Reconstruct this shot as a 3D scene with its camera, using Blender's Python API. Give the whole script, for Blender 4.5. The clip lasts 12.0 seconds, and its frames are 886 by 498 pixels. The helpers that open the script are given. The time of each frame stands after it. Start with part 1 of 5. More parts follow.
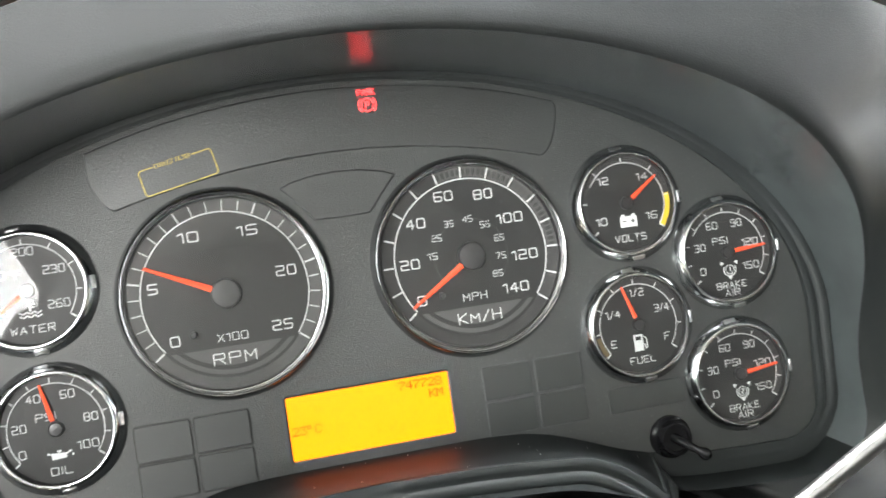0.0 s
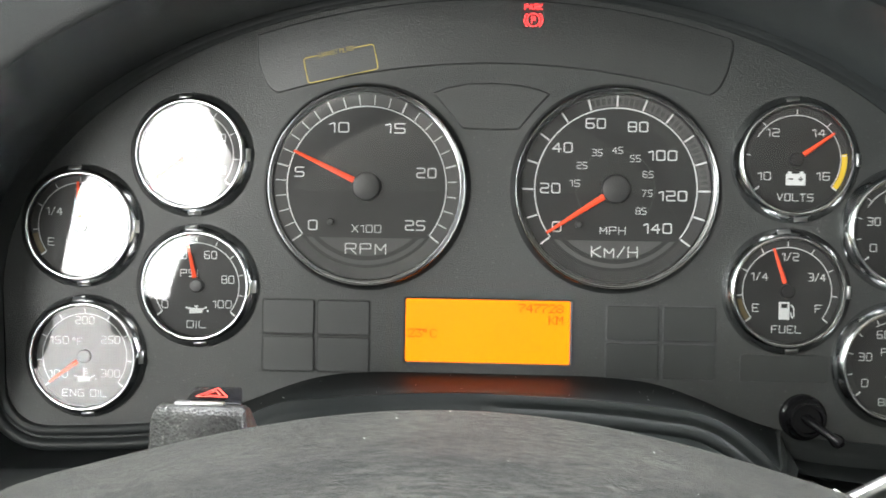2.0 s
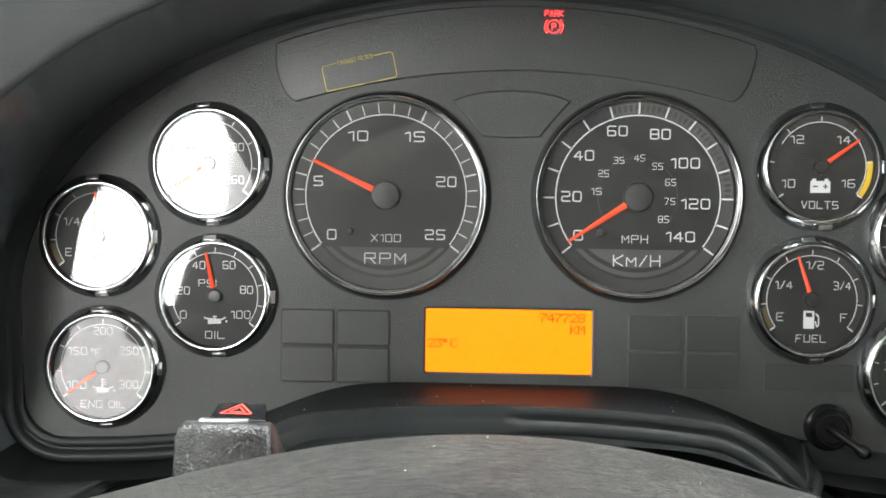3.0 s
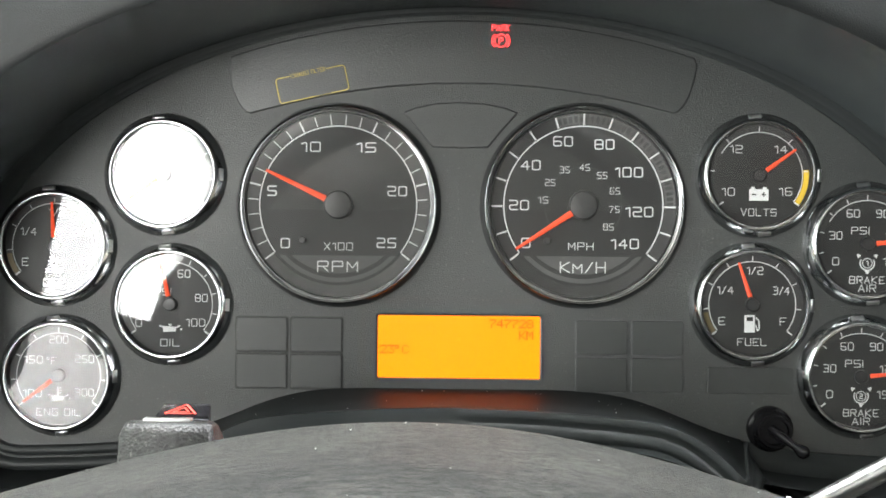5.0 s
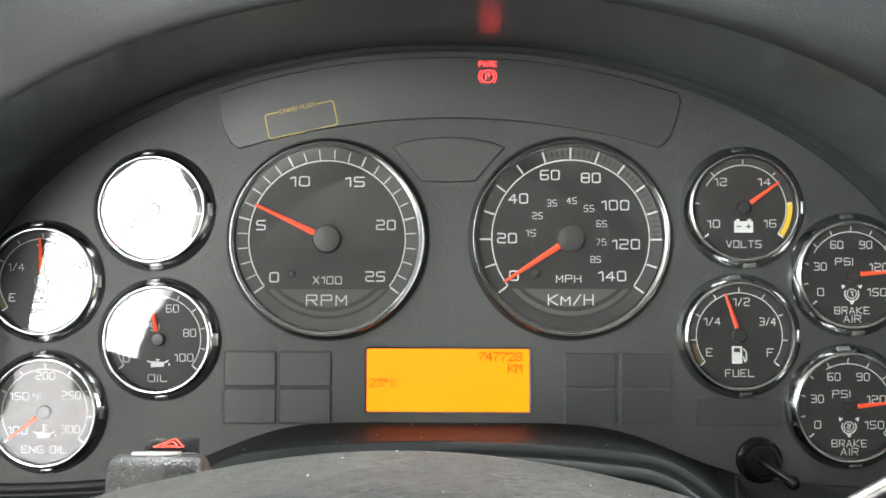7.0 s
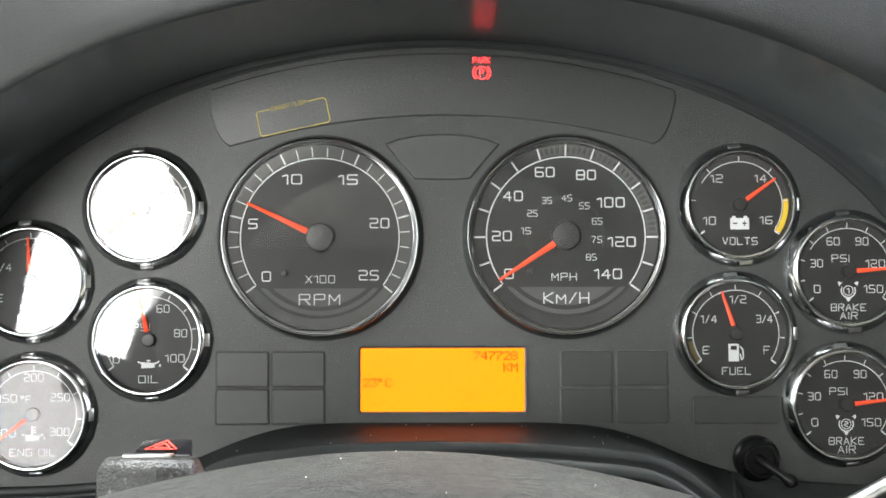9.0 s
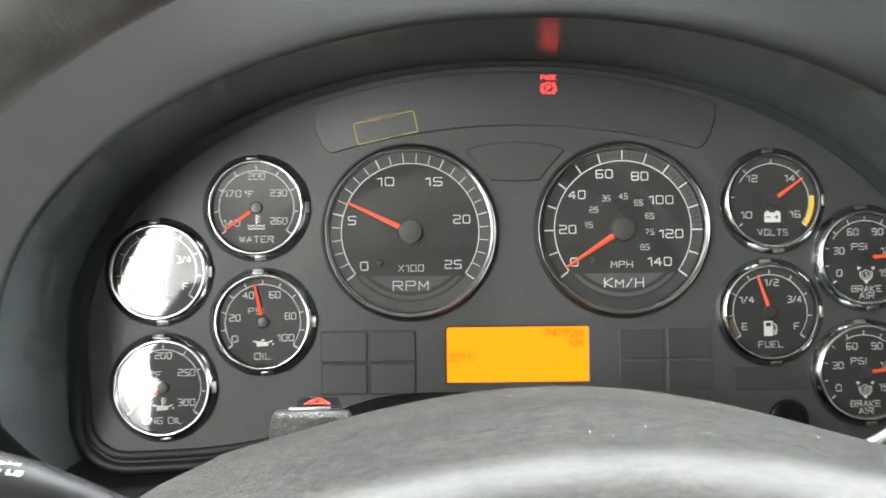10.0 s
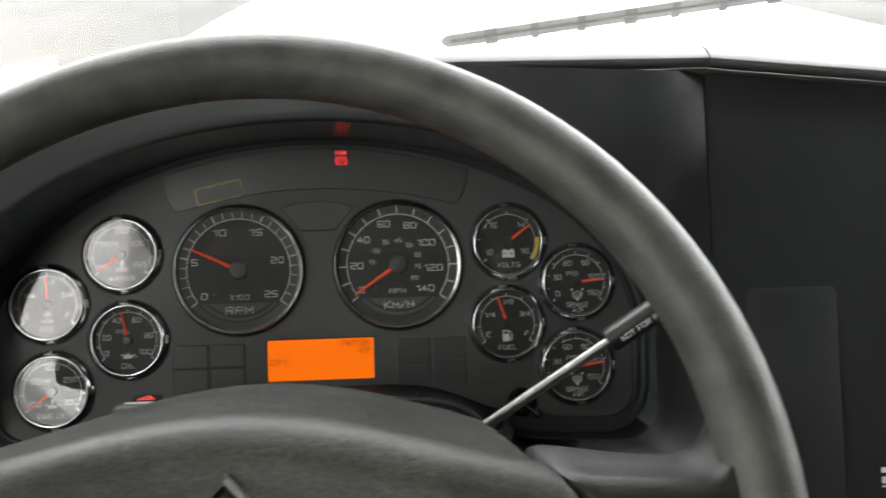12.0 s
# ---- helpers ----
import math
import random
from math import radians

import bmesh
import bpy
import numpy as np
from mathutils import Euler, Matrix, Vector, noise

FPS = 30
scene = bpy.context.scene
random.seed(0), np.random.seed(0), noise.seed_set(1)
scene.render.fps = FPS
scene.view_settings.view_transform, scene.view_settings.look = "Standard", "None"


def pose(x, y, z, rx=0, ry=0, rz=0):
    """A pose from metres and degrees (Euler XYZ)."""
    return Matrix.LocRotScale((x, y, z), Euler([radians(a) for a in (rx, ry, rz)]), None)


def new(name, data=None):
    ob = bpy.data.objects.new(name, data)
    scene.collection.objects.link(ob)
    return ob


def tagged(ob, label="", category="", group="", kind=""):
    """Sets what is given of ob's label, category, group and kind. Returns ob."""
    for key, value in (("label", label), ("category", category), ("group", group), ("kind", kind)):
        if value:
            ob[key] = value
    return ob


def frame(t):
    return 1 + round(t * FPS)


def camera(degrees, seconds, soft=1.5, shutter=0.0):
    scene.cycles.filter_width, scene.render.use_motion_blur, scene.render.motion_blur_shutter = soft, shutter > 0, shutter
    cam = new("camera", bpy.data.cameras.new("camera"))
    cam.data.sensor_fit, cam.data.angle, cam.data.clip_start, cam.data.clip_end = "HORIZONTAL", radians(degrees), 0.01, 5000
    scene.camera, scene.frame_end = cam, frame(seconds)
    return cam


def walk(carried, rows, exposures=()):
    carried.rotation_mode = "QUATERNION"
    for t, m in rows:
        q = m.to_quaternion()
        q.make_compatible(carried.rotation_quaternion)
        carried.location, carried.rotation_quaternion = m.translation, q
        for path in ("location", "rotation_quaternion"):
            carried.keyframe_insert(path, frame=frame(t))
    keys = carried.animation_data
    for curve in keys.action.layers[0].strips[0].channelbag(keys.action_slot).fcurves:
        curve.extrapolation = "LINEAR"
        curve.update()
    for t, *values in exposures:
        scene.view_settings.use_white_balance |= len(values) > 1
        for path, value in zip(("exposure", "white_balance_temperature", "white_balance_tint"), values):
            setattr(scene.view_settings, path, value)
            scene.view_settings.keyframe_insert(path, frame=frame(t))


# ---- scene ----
cam = camera(52.88, 12.0, soft=1.7, shutter=0.3)
# the cluster's own frame: x right along the display's top edge, y away from the driver, z up along the face
TILT = 24.0
BASE = pose(0, 0, 2.05, -TILT, 0, 0)
ROWS = [
    (0.0, -0.0387, -0.4305, 0.0623, 89.63, 8.19, -11.24),
    (0.5, -0.0095, -0.4434, 0.0584, 89.40, 3.68, -4.06),
    (1.0, 0.0136, -0.4654, 0.0330, 89.01, 0.20, -0.60),
    (1.5, 0.0038, -0.4634, 0.0430, 89.21, -0.48, 1.23),
    (2.0, -0.0057, -0.4290, 0.0328, 88.84, -0.95, 2.20),
    (2.5, -0.0175, -0.4272, 0.0393, 88.73, -1.50, 3.02),
    (3.0, -0.0128, -0.4253, 0.0385, 88.64, -0.73, 2.57),
    (5.0, 0.0025, -0.4347, 0.0324, 90.01, -0.49, 1.39),
    (5.5, 0.0060, -0.4361, 0.0313, 91.27, -0.45, 1.28),
    (6.0, 0.0017, -0.4369, 0.0301, 91.92, -0.35, 0.98),
    (6.5, 0.0023, -0.4367, 0.0307, 92.17, -0.25, 0.83),
    (7.0, 0.0017, -0.4367, 0.0298, 92.49, -0.15, 0.55),
    (9.0, -0.0006, -0.4322, 0.0289, 92.52, 0.11, -0.11),
    (9.5, -0.0116, -0.4341, 0.0286, 92.55, 0.18, -0.17),
    (10.0, -0.0481, -0.4981, 0.0212, 92.61, 0.59, -0.78),
    (10.5, -0.0547, -0.6047, 0.0267, 92.79, 1.25, -1.41),
    (11.0, -0.0459, -0.6438, 0.0224, 92.64, 1.32, -1.90),
    (11.5, -0.0139, -0.6685, 0.0260, 92.61, 1.35, -2.39),
    (12.0, 0.0510, -0.6762, 0.0379, 92.29, 1.86, -3.59),
]
walk(cam, [(t, BASE @ pose(*r)) for t, *r in ROWS],
     exposures=[(0.0, 5.45, 6450, 8), (0.5, 4.65, 6450, 8), (1.0, 4.9, 6450, 7), (3.0, 4.8, 6450, 7), (5.0, 4.9, 6450, 7), (9.5, 4.95, 6450, 7), (10.5, 4.65, 6550, 7),
                (11.2, 3.4, 6650, 6), (12.0, 3.2, 6600, 7)])

# ---- light: a bright overcast day ----
world = bpy.data.worlds.new("overcast_sky")
scene.world = world
world.use_nodes = True
wn = world.node_tree
sky = wn.nodes.new("ShaderNodeTexSky")
sky.sky_type = "NISHITA"
sky.sun_disc = False
sky.sun_elevation, sky.sun_rotation = radians(50), radians(250)
sky.air_density, sky.dust_density = 1.0, 3.0
hsv = wn.nodes.new("ShaderNodeHueSaturation")
hsv.inputs["Saturation"].default_value = 0.08
wn.links.new(sky.outputs[0], hsv.inputs["Color"])
wn.links.new(hsv.outputs[0], wn.nodes["Background"].inputs[0])
wn.nodes["Background"].inputs[1].default_value = 0.34
sun = new("sun", bpy.data.lights.new("sun", "SUN"))
sun.data.energy, sun.data.angle, sun.data.color = 0.7, radians(20), (1.0, 0.97, 0.93)
sun.matrix_world = pose(0, 0, 20, 40, 0, -110)
# daylight in the openings of the driver's side window
vent_light = new("vent_light", bpy.data.lights.new("vent_light", "AREA"))
vent_light.data.shape, vent_light.data.size, vent_light.data.size_y = "RECTANGLE", 0.52, 0.66
vent_light.data.energy, vent_light.data.color = 0.13, (1.0, 1.0, 0.99)
vent_light.matrix_world = pose(-0.655, -0.40, 2.52, 90, 0, -90)
window_light = new("window_light", bpy.data.lights.new("window_light", "AREA"))
window_light.data.shape, window_light.data.size, window_light.data.size_y = "RECTANGLE", 0.65, 0.63
window_light.data.energy, window_light.data.color = 1.56, (1.0, 0.99, 0.96)
window_light.matrix_world = pose(-0.655, -1.275, 2.715, 90, 0, -90)
quarter_light = new("quarter_light", bpy.data.lights.new("quarter_light", "AREA"))
quarter_light.data.shape, quarter_light.data.size, quarter_light.data.size_y = "RECTANGLE", 0.35, 0.63
quarter_light.data.energy, quarter_light.data.color = 0.33, (1.0, 0.99, 0.96)
quarter_light.matrix_world = pose(-0.655, -1.776, 2.715, 90, 0, -90)
yard_light = new("yard_light", bpy.data.lights.new("yard_light", "AREA"))
yard_light.data.shape, yard_light.data.size, yard_light.data.size_y = "RECTANGLE", 1.17, 0.20
yard_light.data.energy, yard_light.data.color = 0.34, (1.0, 0.98, 0.95)
yard_light.matrix_world = pose(-0.655, -1.365, 2.30, 90, 0, -90)


# ---- materials ----
def material(name):
    m = bpy.data.materials.new(name)
    m.use_nodes = True
    return m, m.node_tree.nodes, m.node_tree.links, m.node_tree.nodes["Principled BSDF"]


def surface(name, color, rough=0.5, metal=0.0, vary=0.15, scale=40.0, grain=0.0, grain_scale=900.0, rough_vary=0.1,
            spec=0.5, emit=None, emit_strength=0.0, stretch=(1, 1, 1), kind="noise", coords="Object", dust=0.0):
    """A procedural surface: mottled colour, uneven gloss and a fine relief."""
    m, nodes, links, bsdf = material(name)
    coord = nodes.new("ShaderNodeTexCoord")
    mapping = nodes.new("ShaderNodeMapping")
    mapping.inputs["Scale"].default_value = stretch
    links.new(coord.outputs[coords], mapping.inputs[0])
    blotch = nodes.new("ShaderNodeTexNoise")
    blotch.inputs["Scale"].default_value, blotch.inputs["Detail"].default_value = scale, 5
    links.new(mapping.outputs[0], blotch.inputs["Vector"])
    ramp = nodes.new("ShaderNodeMapRange")
    ramp.inputs[1].default_value, ramp.inputs[2].default_value = 0.3, 0.7
    ramp.inputs[3].default_value, ramp.inputs[4].default_value = 1 - vary, 1 + vary
    links.new(blotch.outputs[0], ramp.inputs[0])
    mul = nodes.new("ShaderNodeVectorMath")
    mul.operation = "SCALE"
    mul.inputs[0].default_value = color
    links.new(ramp.outputs[0], mul.inputs["Scale"])
    out = mul.outputs[0]
    if dust:
        specks = nodes.new("ShaderNodeTexNoise")
        specks.inputs["Scale"].default_value, specks.inputs["Detail"].default_value = 700, 3
        links.new(coord.outputs[coords], specks.inputs["Vector"])
        cut = nodes.new("ShaderNodeMapRange")
        cut.inputs[1].default_value, cut.inputs[2].default_value, cut.inputs[4].default_value = 0.62, 0.8, dust
        links.new(specks.outputs[0], cut.inputs[0])
        mix = nodes.new("ShaderNodeMix")
        mix.data_type = "RGBA"
        mix.inputs["B"].default_value = (0.5, 0.48, 0.45, 1)
        links.new(cut.outputs[0], mix.inputs["Factor"])
        links.new(out, mix.inputs["A"])
        out = mix.outputs["Result"]
    links.new(out, bsdf.inputs["Base Color"])
    gloss = nodes.new("ShaderNodeMapRange")
    gloss.inputs[3].default_value, gloss.inputs[4].default_value = max(0.02, rough - rough_vary), min(1, rough + rough_vary)
    links.new(blotch.outputs[0], gloss.inputs[0])
    links.new(gloss.outputs[0], bsdf.inputs["Roughness"])
    bsdf.inputs["Metallic"].default_value = metal
    bsdf.inputs["Specular IOR Level"].default_value = spec
    if grain:
        if kind == "cells":
            tex = nodes.new("ShaderNodeTexVoronoi")
            tex.feature = "F1"
        else:
            tex = nodes.new("ShaderNodeTexNoise")
            tex.inputs["Detail"].default_value = 4
        tex.inputs["Scale"].default_value = grain_scale
        links.new(mapping.outputs[0], tex.inputs["Vector"])
        bump = nodes.new("ShaderNodeBump")
        bump.inputs["Strength"].default_value, bump.inputs["Distance"].default_value = min(1.0, grain), 0.0006
        links.new(tex.outputs[0], bump.inputs["Height"])
        links.new(bump.outputs[0], bsdf.inputs["Normal"])
    if emit:
        bsdf.inputs["Emission Color"].default_value = (*emit, 1)
        bsdf.inputs["Emission Strength"].default_value = emit_strength
    return m


def clear(name, ior=1.5, tint=(1, 1, 1), rough=0.0, film=0.0):
    """Clear glass or plastic: see-through, with the gloss that its angle gives, and a faint mottled pale film."""
    m, nodes, links, bsdf = material(name)
    nodes.remove(bsdf)
    see = nodes.new("ShaderNodeBsdfTransparent")
    see.inputs[0].default_value = (*tint, 1)
    shine = nodes.new("ShaderNodeBsdfGlossy")
    shine.inputs["Roughness"].default_value = rough
    fres = nodes.new("ShaderNodeFresnel")
    fres.inputs[0].default_value = ior
    mix = nodes.new("ShaderNodeMixShader")
    links.new(fres.outputs[0], mix.inputs[0])
    links.new(see.outputs[0], mix.inputs[1])
    links.new(shine.outputs[0], mix.inputs[2])
    last = mix
    if film:
        coord = nodes.new("ShaderNodeTexCoord")
        tex = nodes.new("ShaderNodeTexNoise")
        tex.inputs["Scale"].default_value, tex.inputs["Detail"].default_value = 120, 8
        links.new(coord.outputs["Object"], tex.inputs["Vector"])
        amount = nodes.new("ShaderNodeMapRange")
        amount.inputs[1].default_value, amount.inputs[2].default_value, amount.inputs[4].default_value = 0.35, 0.8, film
        links.new(tex.outputs[0], amount.inputs[0])
        haze = nodes.new("ShaderNodeBsdfDiffuse")
        haze.inputs[0].default_value = (0.7, 0.7, 0.68, 1)
        last = nodes.new("ShaderNodeMixShader")
        links.new(amount.outputs[0], last.inputs[0])
        links.new(mix.outputs[0], last.inputs[1])
        links.new(haze.outputs[0], last.inputs[2])
    links.new(last.outputs[0], nodes["Material Output"].inputs[0])
    return m


PANEL = surface("panel_plastic", (0.0130, 0.0158, 0.0158), 0.50, spec=1.0, vary=0.2, scale=25, grain=0.6, grain_scale=1400, dust=0.14)
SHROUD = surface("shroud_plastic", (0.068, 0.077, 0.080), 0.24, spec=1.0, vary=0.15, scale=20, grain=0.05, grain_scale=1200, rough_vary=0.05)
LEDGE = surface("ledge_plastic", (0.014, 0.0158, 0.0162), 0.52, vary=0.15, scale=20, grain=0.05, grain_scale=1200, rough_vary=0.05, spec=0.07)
SURROUND = surface("surround_plastic", (0.024, 0.0272, 0.0280), 0.5, spec=0.3, vary=0.15, scale=20, grain=0.1, grain_scale=1200)
DASH_PANEL = surface("smooth_dash_plastic", (0.012, 0.0138, 0.0145), 0.45, spec=0.45, vary=0.2, scale=12, grain=0.1, grain_scale=1500)
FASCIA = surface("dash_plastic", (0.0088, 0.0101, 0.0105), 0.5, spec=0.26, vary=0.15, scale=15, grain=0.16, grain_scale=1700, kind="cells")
# dash plastic lightened for the top edge: skylight put into the colour
DASH_TOP = surface("lit_dash_top", (0.12, 0.122, 0.122), 0.34, vary=0.15, scale=15, grain=0.15, grain_scale=1300, dust=0.05)
TILE = surface("switch_blank_plastic", (0.0120, 0.0146, 0.0146), 0.5, spec=0.9, vary=0.15, scale=60, grain=0.2, grain_scale=1500)
SMOKED = surface("smoked_plastic", (0.0125, 0.0150, 0.0150), 0.48, spec=1.0, vary=0.15, scale=25, grain=0.3, grain_scale=1300)
CHROME = surface("chrome", (0.44, 0.45, 0.46), 0.16, metal=1.0, vary=0.08, scale=80, rough_vary=0.04)
DARK_CHROME = surface("dark_chrome", (0.26, 0.265, 0.27), 0.16, metal=1.0, vary=0.08, scale=80, rough_vary=0.04)
WELL = surface("gauge_well", (0.02, 0.02, 0.021), 0.35, vary=0.1)
FACE = surface("dial_face", (0.026, 0.0264, 0.0260), 0.5, vary=0.03, scale=300, rough_vary=0.03, spec=0.3)
RING = surface("dial_ring", (0.090, 0.090, 0.0885), 0.55, vary=0.1, scale=90, spec=0.25)
RING_DARK = surface("dial_ring_dark", (0.038, 0.038, 0.038), 0.5, vary=0.05, scale=90, rough_vary=0.02, spec=0.3)
PRINT = surface("white_print", (0.72, 0.73, 0.735), 0.5, vary=0.05, rough_vary=0.05, spec=0.3)
DIM_PRINT = surface("grey_print", (0.07, 0.07, 0.072), 0.5, vary=0.05)
YELLOW = surface("yellow_print", (0.75, 0.52, 0.03), 0.5, vary=0.05)
FILTER = surface("dull_yellow_print", (0.62, 0.48, 0.09), 0.5, vary=0.1)
AMBER = surface("amber_print", (0.12, 0.09, 0.035), 0.5, vary=0.05)
RED_PRINT = surface("red_print", (0.75, 0.05, 0.03), 0.5, vary=0.05)
NEEDLE = surface("needle_orange", (0.95, 0.10, 0.035), 0.4, vary=0.03, emit=(1.0, 0.10, 0.03), emit_strength=0.006)
HUB = surface("needle_hub", (0.035, 0.035, 0.036), 0.38, vary=0.15, grain=0.15, grain_scale=1500)
LENS = clear("gauge_lens", 1.58, rough=0.02, film=0.02)
PANE = clear("window_glass", 1.45)
TINTED = clear("tinted_glass", 1.45, tint=(0.20, 0.21, 0.20))
# pale grey for gap lines that catch the light: a painted highlight
GAP_GLINT = surface("lit_edge", (0.06, 0.062, 0.064), 0.4, vary=0.4, scale=90)
RUBBER = surface("rubber", (0.02, 0.02, 0.02), 0.6, vary=0.15)
RIM = surface("wheel_rim", (0.056, 0.0555, 0.0510), 0.44, spec=0.4, vary=0.4, scale=55, grain=0.6, grain_scale=800, rough_vary=0.10, dust=0.05)
SPOKE = surface("wheel_spoke", (0.0145, 0.0141, 0.0128), 0.46, spec=0.22, vary=0.35, scale=60, grain=0.55, grain_scale=450)
GLOSS = surface("gloss_black_plastic", (0.007, 0.007, 0.008), 0.2, spec=0.18, vary=0.1, scale=60)
HOUSING = surface("scuffed_housing", (0.020, 0.020, 0.0195), 0.38, spec=0.4, vary=0.6, scale=420, grain=0.5, grain_scale=1000, kind="cells", dust=0.3)
STALK = surface("stalk_plastic", (0.012, 0.012, 0.0125), 0.42, spec=0.22, vary=0.15, scale=60, grain=0.12, grain_scale=1200)
WIPER_DARK = surface("wiper_dark_grey", (0.045, 0.045, 0.043), 0.5, vary=0.25, scale=60)
WIPER_GREY = surface("wiper_grey", (0.085, 0.085, 0.082), 0.5, vary=0.2, scale=60)
ROD = surface("satin_rod", (0.15, 0.15, 0.147), 0.36, metal=1.0, vary=0.12, scale=150)
STEEL = surface("brushed_steel", (0.55, 0.55, 0.56), 0.3, metal=1.0, vary=0.1, stretch=(1, 1, 1))
BEIGE = surface("beige_trim", (0.42, 0.38, 0.31), 0.55, vary=0.08, scale=8, grain=0.4, grain_scale=600)
ROOF = surface("headliner", (0.40, 0.392, 0.375), 0.9, vary=0.08, scale=12, grain=0.4, grain_scale=500)
CURTAIN = surface("grey_curtain", (0.15, 0.148, 0.143), 0.9, vary=0.1, scale=6, grain=0.4, grain_scale=500)
# invented grey for the unseen floor, to throw more light up at the dash
FLOOR_BOUNCE = surface("bounce_floor", (0.14, 0.14, 0.137), 0.7, vary=0.3, scale=8, grain=0.3, grain_scale=300, dust=0.2)
DARK_TRIM = surface("dark_trim", (0.036, 0.036, 0.037), 0.6, vary=0.15, scale=10, grain=0.4, grain_scale=600)
PAINT = surface("white_truck_paint", (0.80, 0.80, 0.79), 0.25, vary=0.03, scale=4)
PAPER = surface("white_sticker", (0.82, 0.82, 0.8), 0.6, vary=0.03)
glow = PAPER.node_tree.nodes.new("ShaderNodeBsdfTranslucent")
glow.inputs[0].default_value = (0.8, 0.8, 0.78, 1)
thin = PAPER.node_tree.nodes.new("ShaderNodeMixShader")
thin.inputs[0].default_value = 0.6
PAPER.node_tree.links.new(PAPER.node_tree.nodes["Principled BSDF"].outputs[0], thin.inputs[1])
PAPER.node_tree.links.new(glow.outputs[0], thin.inputs[2])
PAPER.node_tree.links.new(thin.outputs[0], PAPER.node_tree.nodes["Material Output"].inputs[0])
INK = surface("black_ink", (0.02, 0.02, 0.02), 0.6, vary=0.05)
FRIT = surface("black_ceramic_border", (0.015, 0.015, 0.015), 0.4, vary=0.05)
# pale grey for the emblem's right arms: painted highlight together with wear
EMBLEM_EDGE = surface("emblem_lit_wear", (0.20, 0.20, 0.19), 0.4, vary=0.3, scale=300, grain=0.3, grain_scale=900)
EMBLEM = surface("emblem_grey", (0.035, 0.035, 0.034), 0.35, metal=0.0, vary=0.15, scale=200, grain=0.2, grain_scale=900)


def pad_leather():
    m, nodes, links, bsdf = material("wheel_pad_grain")
    coord = nodes.new("ShaderNodeTexCoord")
    mapping = nodes.new("ShaderNodeMapping")
    mapping.inputs["Scale"].default_value = (0.42, 1.0, 1.0)
    links.new(coord.outputs["Object"], mapping.inputs[0])
    wrinkle = nodes.new("ShaderNodeTexNoise")
    wrinkle.inputs["Scale"].default_value, wrinkle.inputs["Detail"].default_value = 620, 8
    wrinkle.inputs["Roughness"].default_value, wrinkle.inputs["Distortion"].default_value = 0.68, 0.5
    cells = nodes.new("ShaderNodeTexVoronoi")
    cells.feature = "DISTANCE_TO_EDGE"
    cells.inputs["Scale"].default_value = 800
    warp = nodes.new("ShaderNodeVectorMath")
    scale = nodes.new("ShaderNodeVectorMath")
    scale.operation = "SCALE"
    scale.inputs["Scale"].default_value = 0.004
    links.new(mapping.outputs[0], wrinkle.inputs["Vector"])
    links.new(wrinkle.outputs["Color"], scale.inputs[0])
    links.new(mapping.outputs[0], warp.inputs[0])
    links.new(scale.outputs[0], warp.inputs[1])
    links.new(warp.outputs[0], cells.inputs["Vector"])
    crease = nodes.new("ShaderNodeMapRange")
    crease.inputs[2].default_value = 0.12
    links.new(cells.outputs["Distance"], crease.inputs[0])
    add = nodes.new("ShaderNodeMath")
    add.operation = "MULTIPLY_ADD"
    add.inputs[1].default_value = 0.34
    links.new(crease.outputs[0], add.inputs[0])
    links.new(wrinkle.outputs[0], add.inputs[2])
    bump = nodes.new("ShaderNodeBump")
    bump.inputs["Strength"].default_value, bump.inputs["Distance"].default_value = 0.5, 0.0038
    links.new(add.outputs[0], bump.inputs["Height"])
    links.new(bump.outputs[0], bsdf.inputs["Normal"])
    wear = nodes.new("ShaderNodeTexNoise")
    wear.inputs["Scale"].default_value, wear.inputs["Detail"].default_value = 22, 6
    links.new(coord.outputs["Object"], wear.inputs["Vector"])
    tone = nodes.new("ShaderNodeValToRGB")
    tone.color_ramp.elements[0].position, tone.color_ramp.elements[0].color = 0.3, (0.021, 0.0209, 0.0182, 1)
    tone.color_ramp.elements[1].position, tone.color_ramp.elements[1].color = 0.72, (0.052, 0.0508, 0.0440, 1)
    links.new(wear.outputs[0], tone.inputs[0])
    fine = nodes.new("ShaderNodeMapRange")
    fine.inputs[1].default_value, fine.inputs[2].default_value = 0.38, 0.62
    fine.inputs[3].default_value, fine.inputs[4].default_value = 0.12, 1.9
    links.new(wrinkle.outputs[0], fine.inputs[0])
    shade = nodes.new("ShaderNodeVectorMath")
    shade.operation = "SCALE"
    links.new(tone.outputs[0], shade.inputs[0])
    links.new(fine.outputs[0], shade.inputs["Scale"])
    links.new(shade.outputs[0], bsdf.inputs["Base Color"])
    # the crest is rubbed smooth along its whole length
    axes = nodes.new("ShaderNodeSeparateXYZ")
    links.new(coord.outputs["Object"], axes.inputs[0])
    square = nodes.new("ShaderNodeMath")
    square.operation = "MULTIPLY"
    links.new(axes.outputs[0], square.inputs[0])
    links.new(axes.outputs[0], square.inputs[1])
    depth = nodes.new("ShaderNodeMath")
    depth.operation = "MULTIPLY_ADD"
    depth.inputs[1].default_value = -0.35
    links.new(square.outputs[0], depth.inputs[0])
    links.new(axes.outputs[1], depth.inputs[2])
    # dust lies in the wrinkles of the upper side
    dusty = nodes.new("ShaderNodeMapRange")
    dusty.inputs[1].default_value, dusty.inputs[2].default_value = -0.018, 0.004
    dusty.inputs[3].default_value, dusty.inputs[4].default_value = 0.4, 1.0
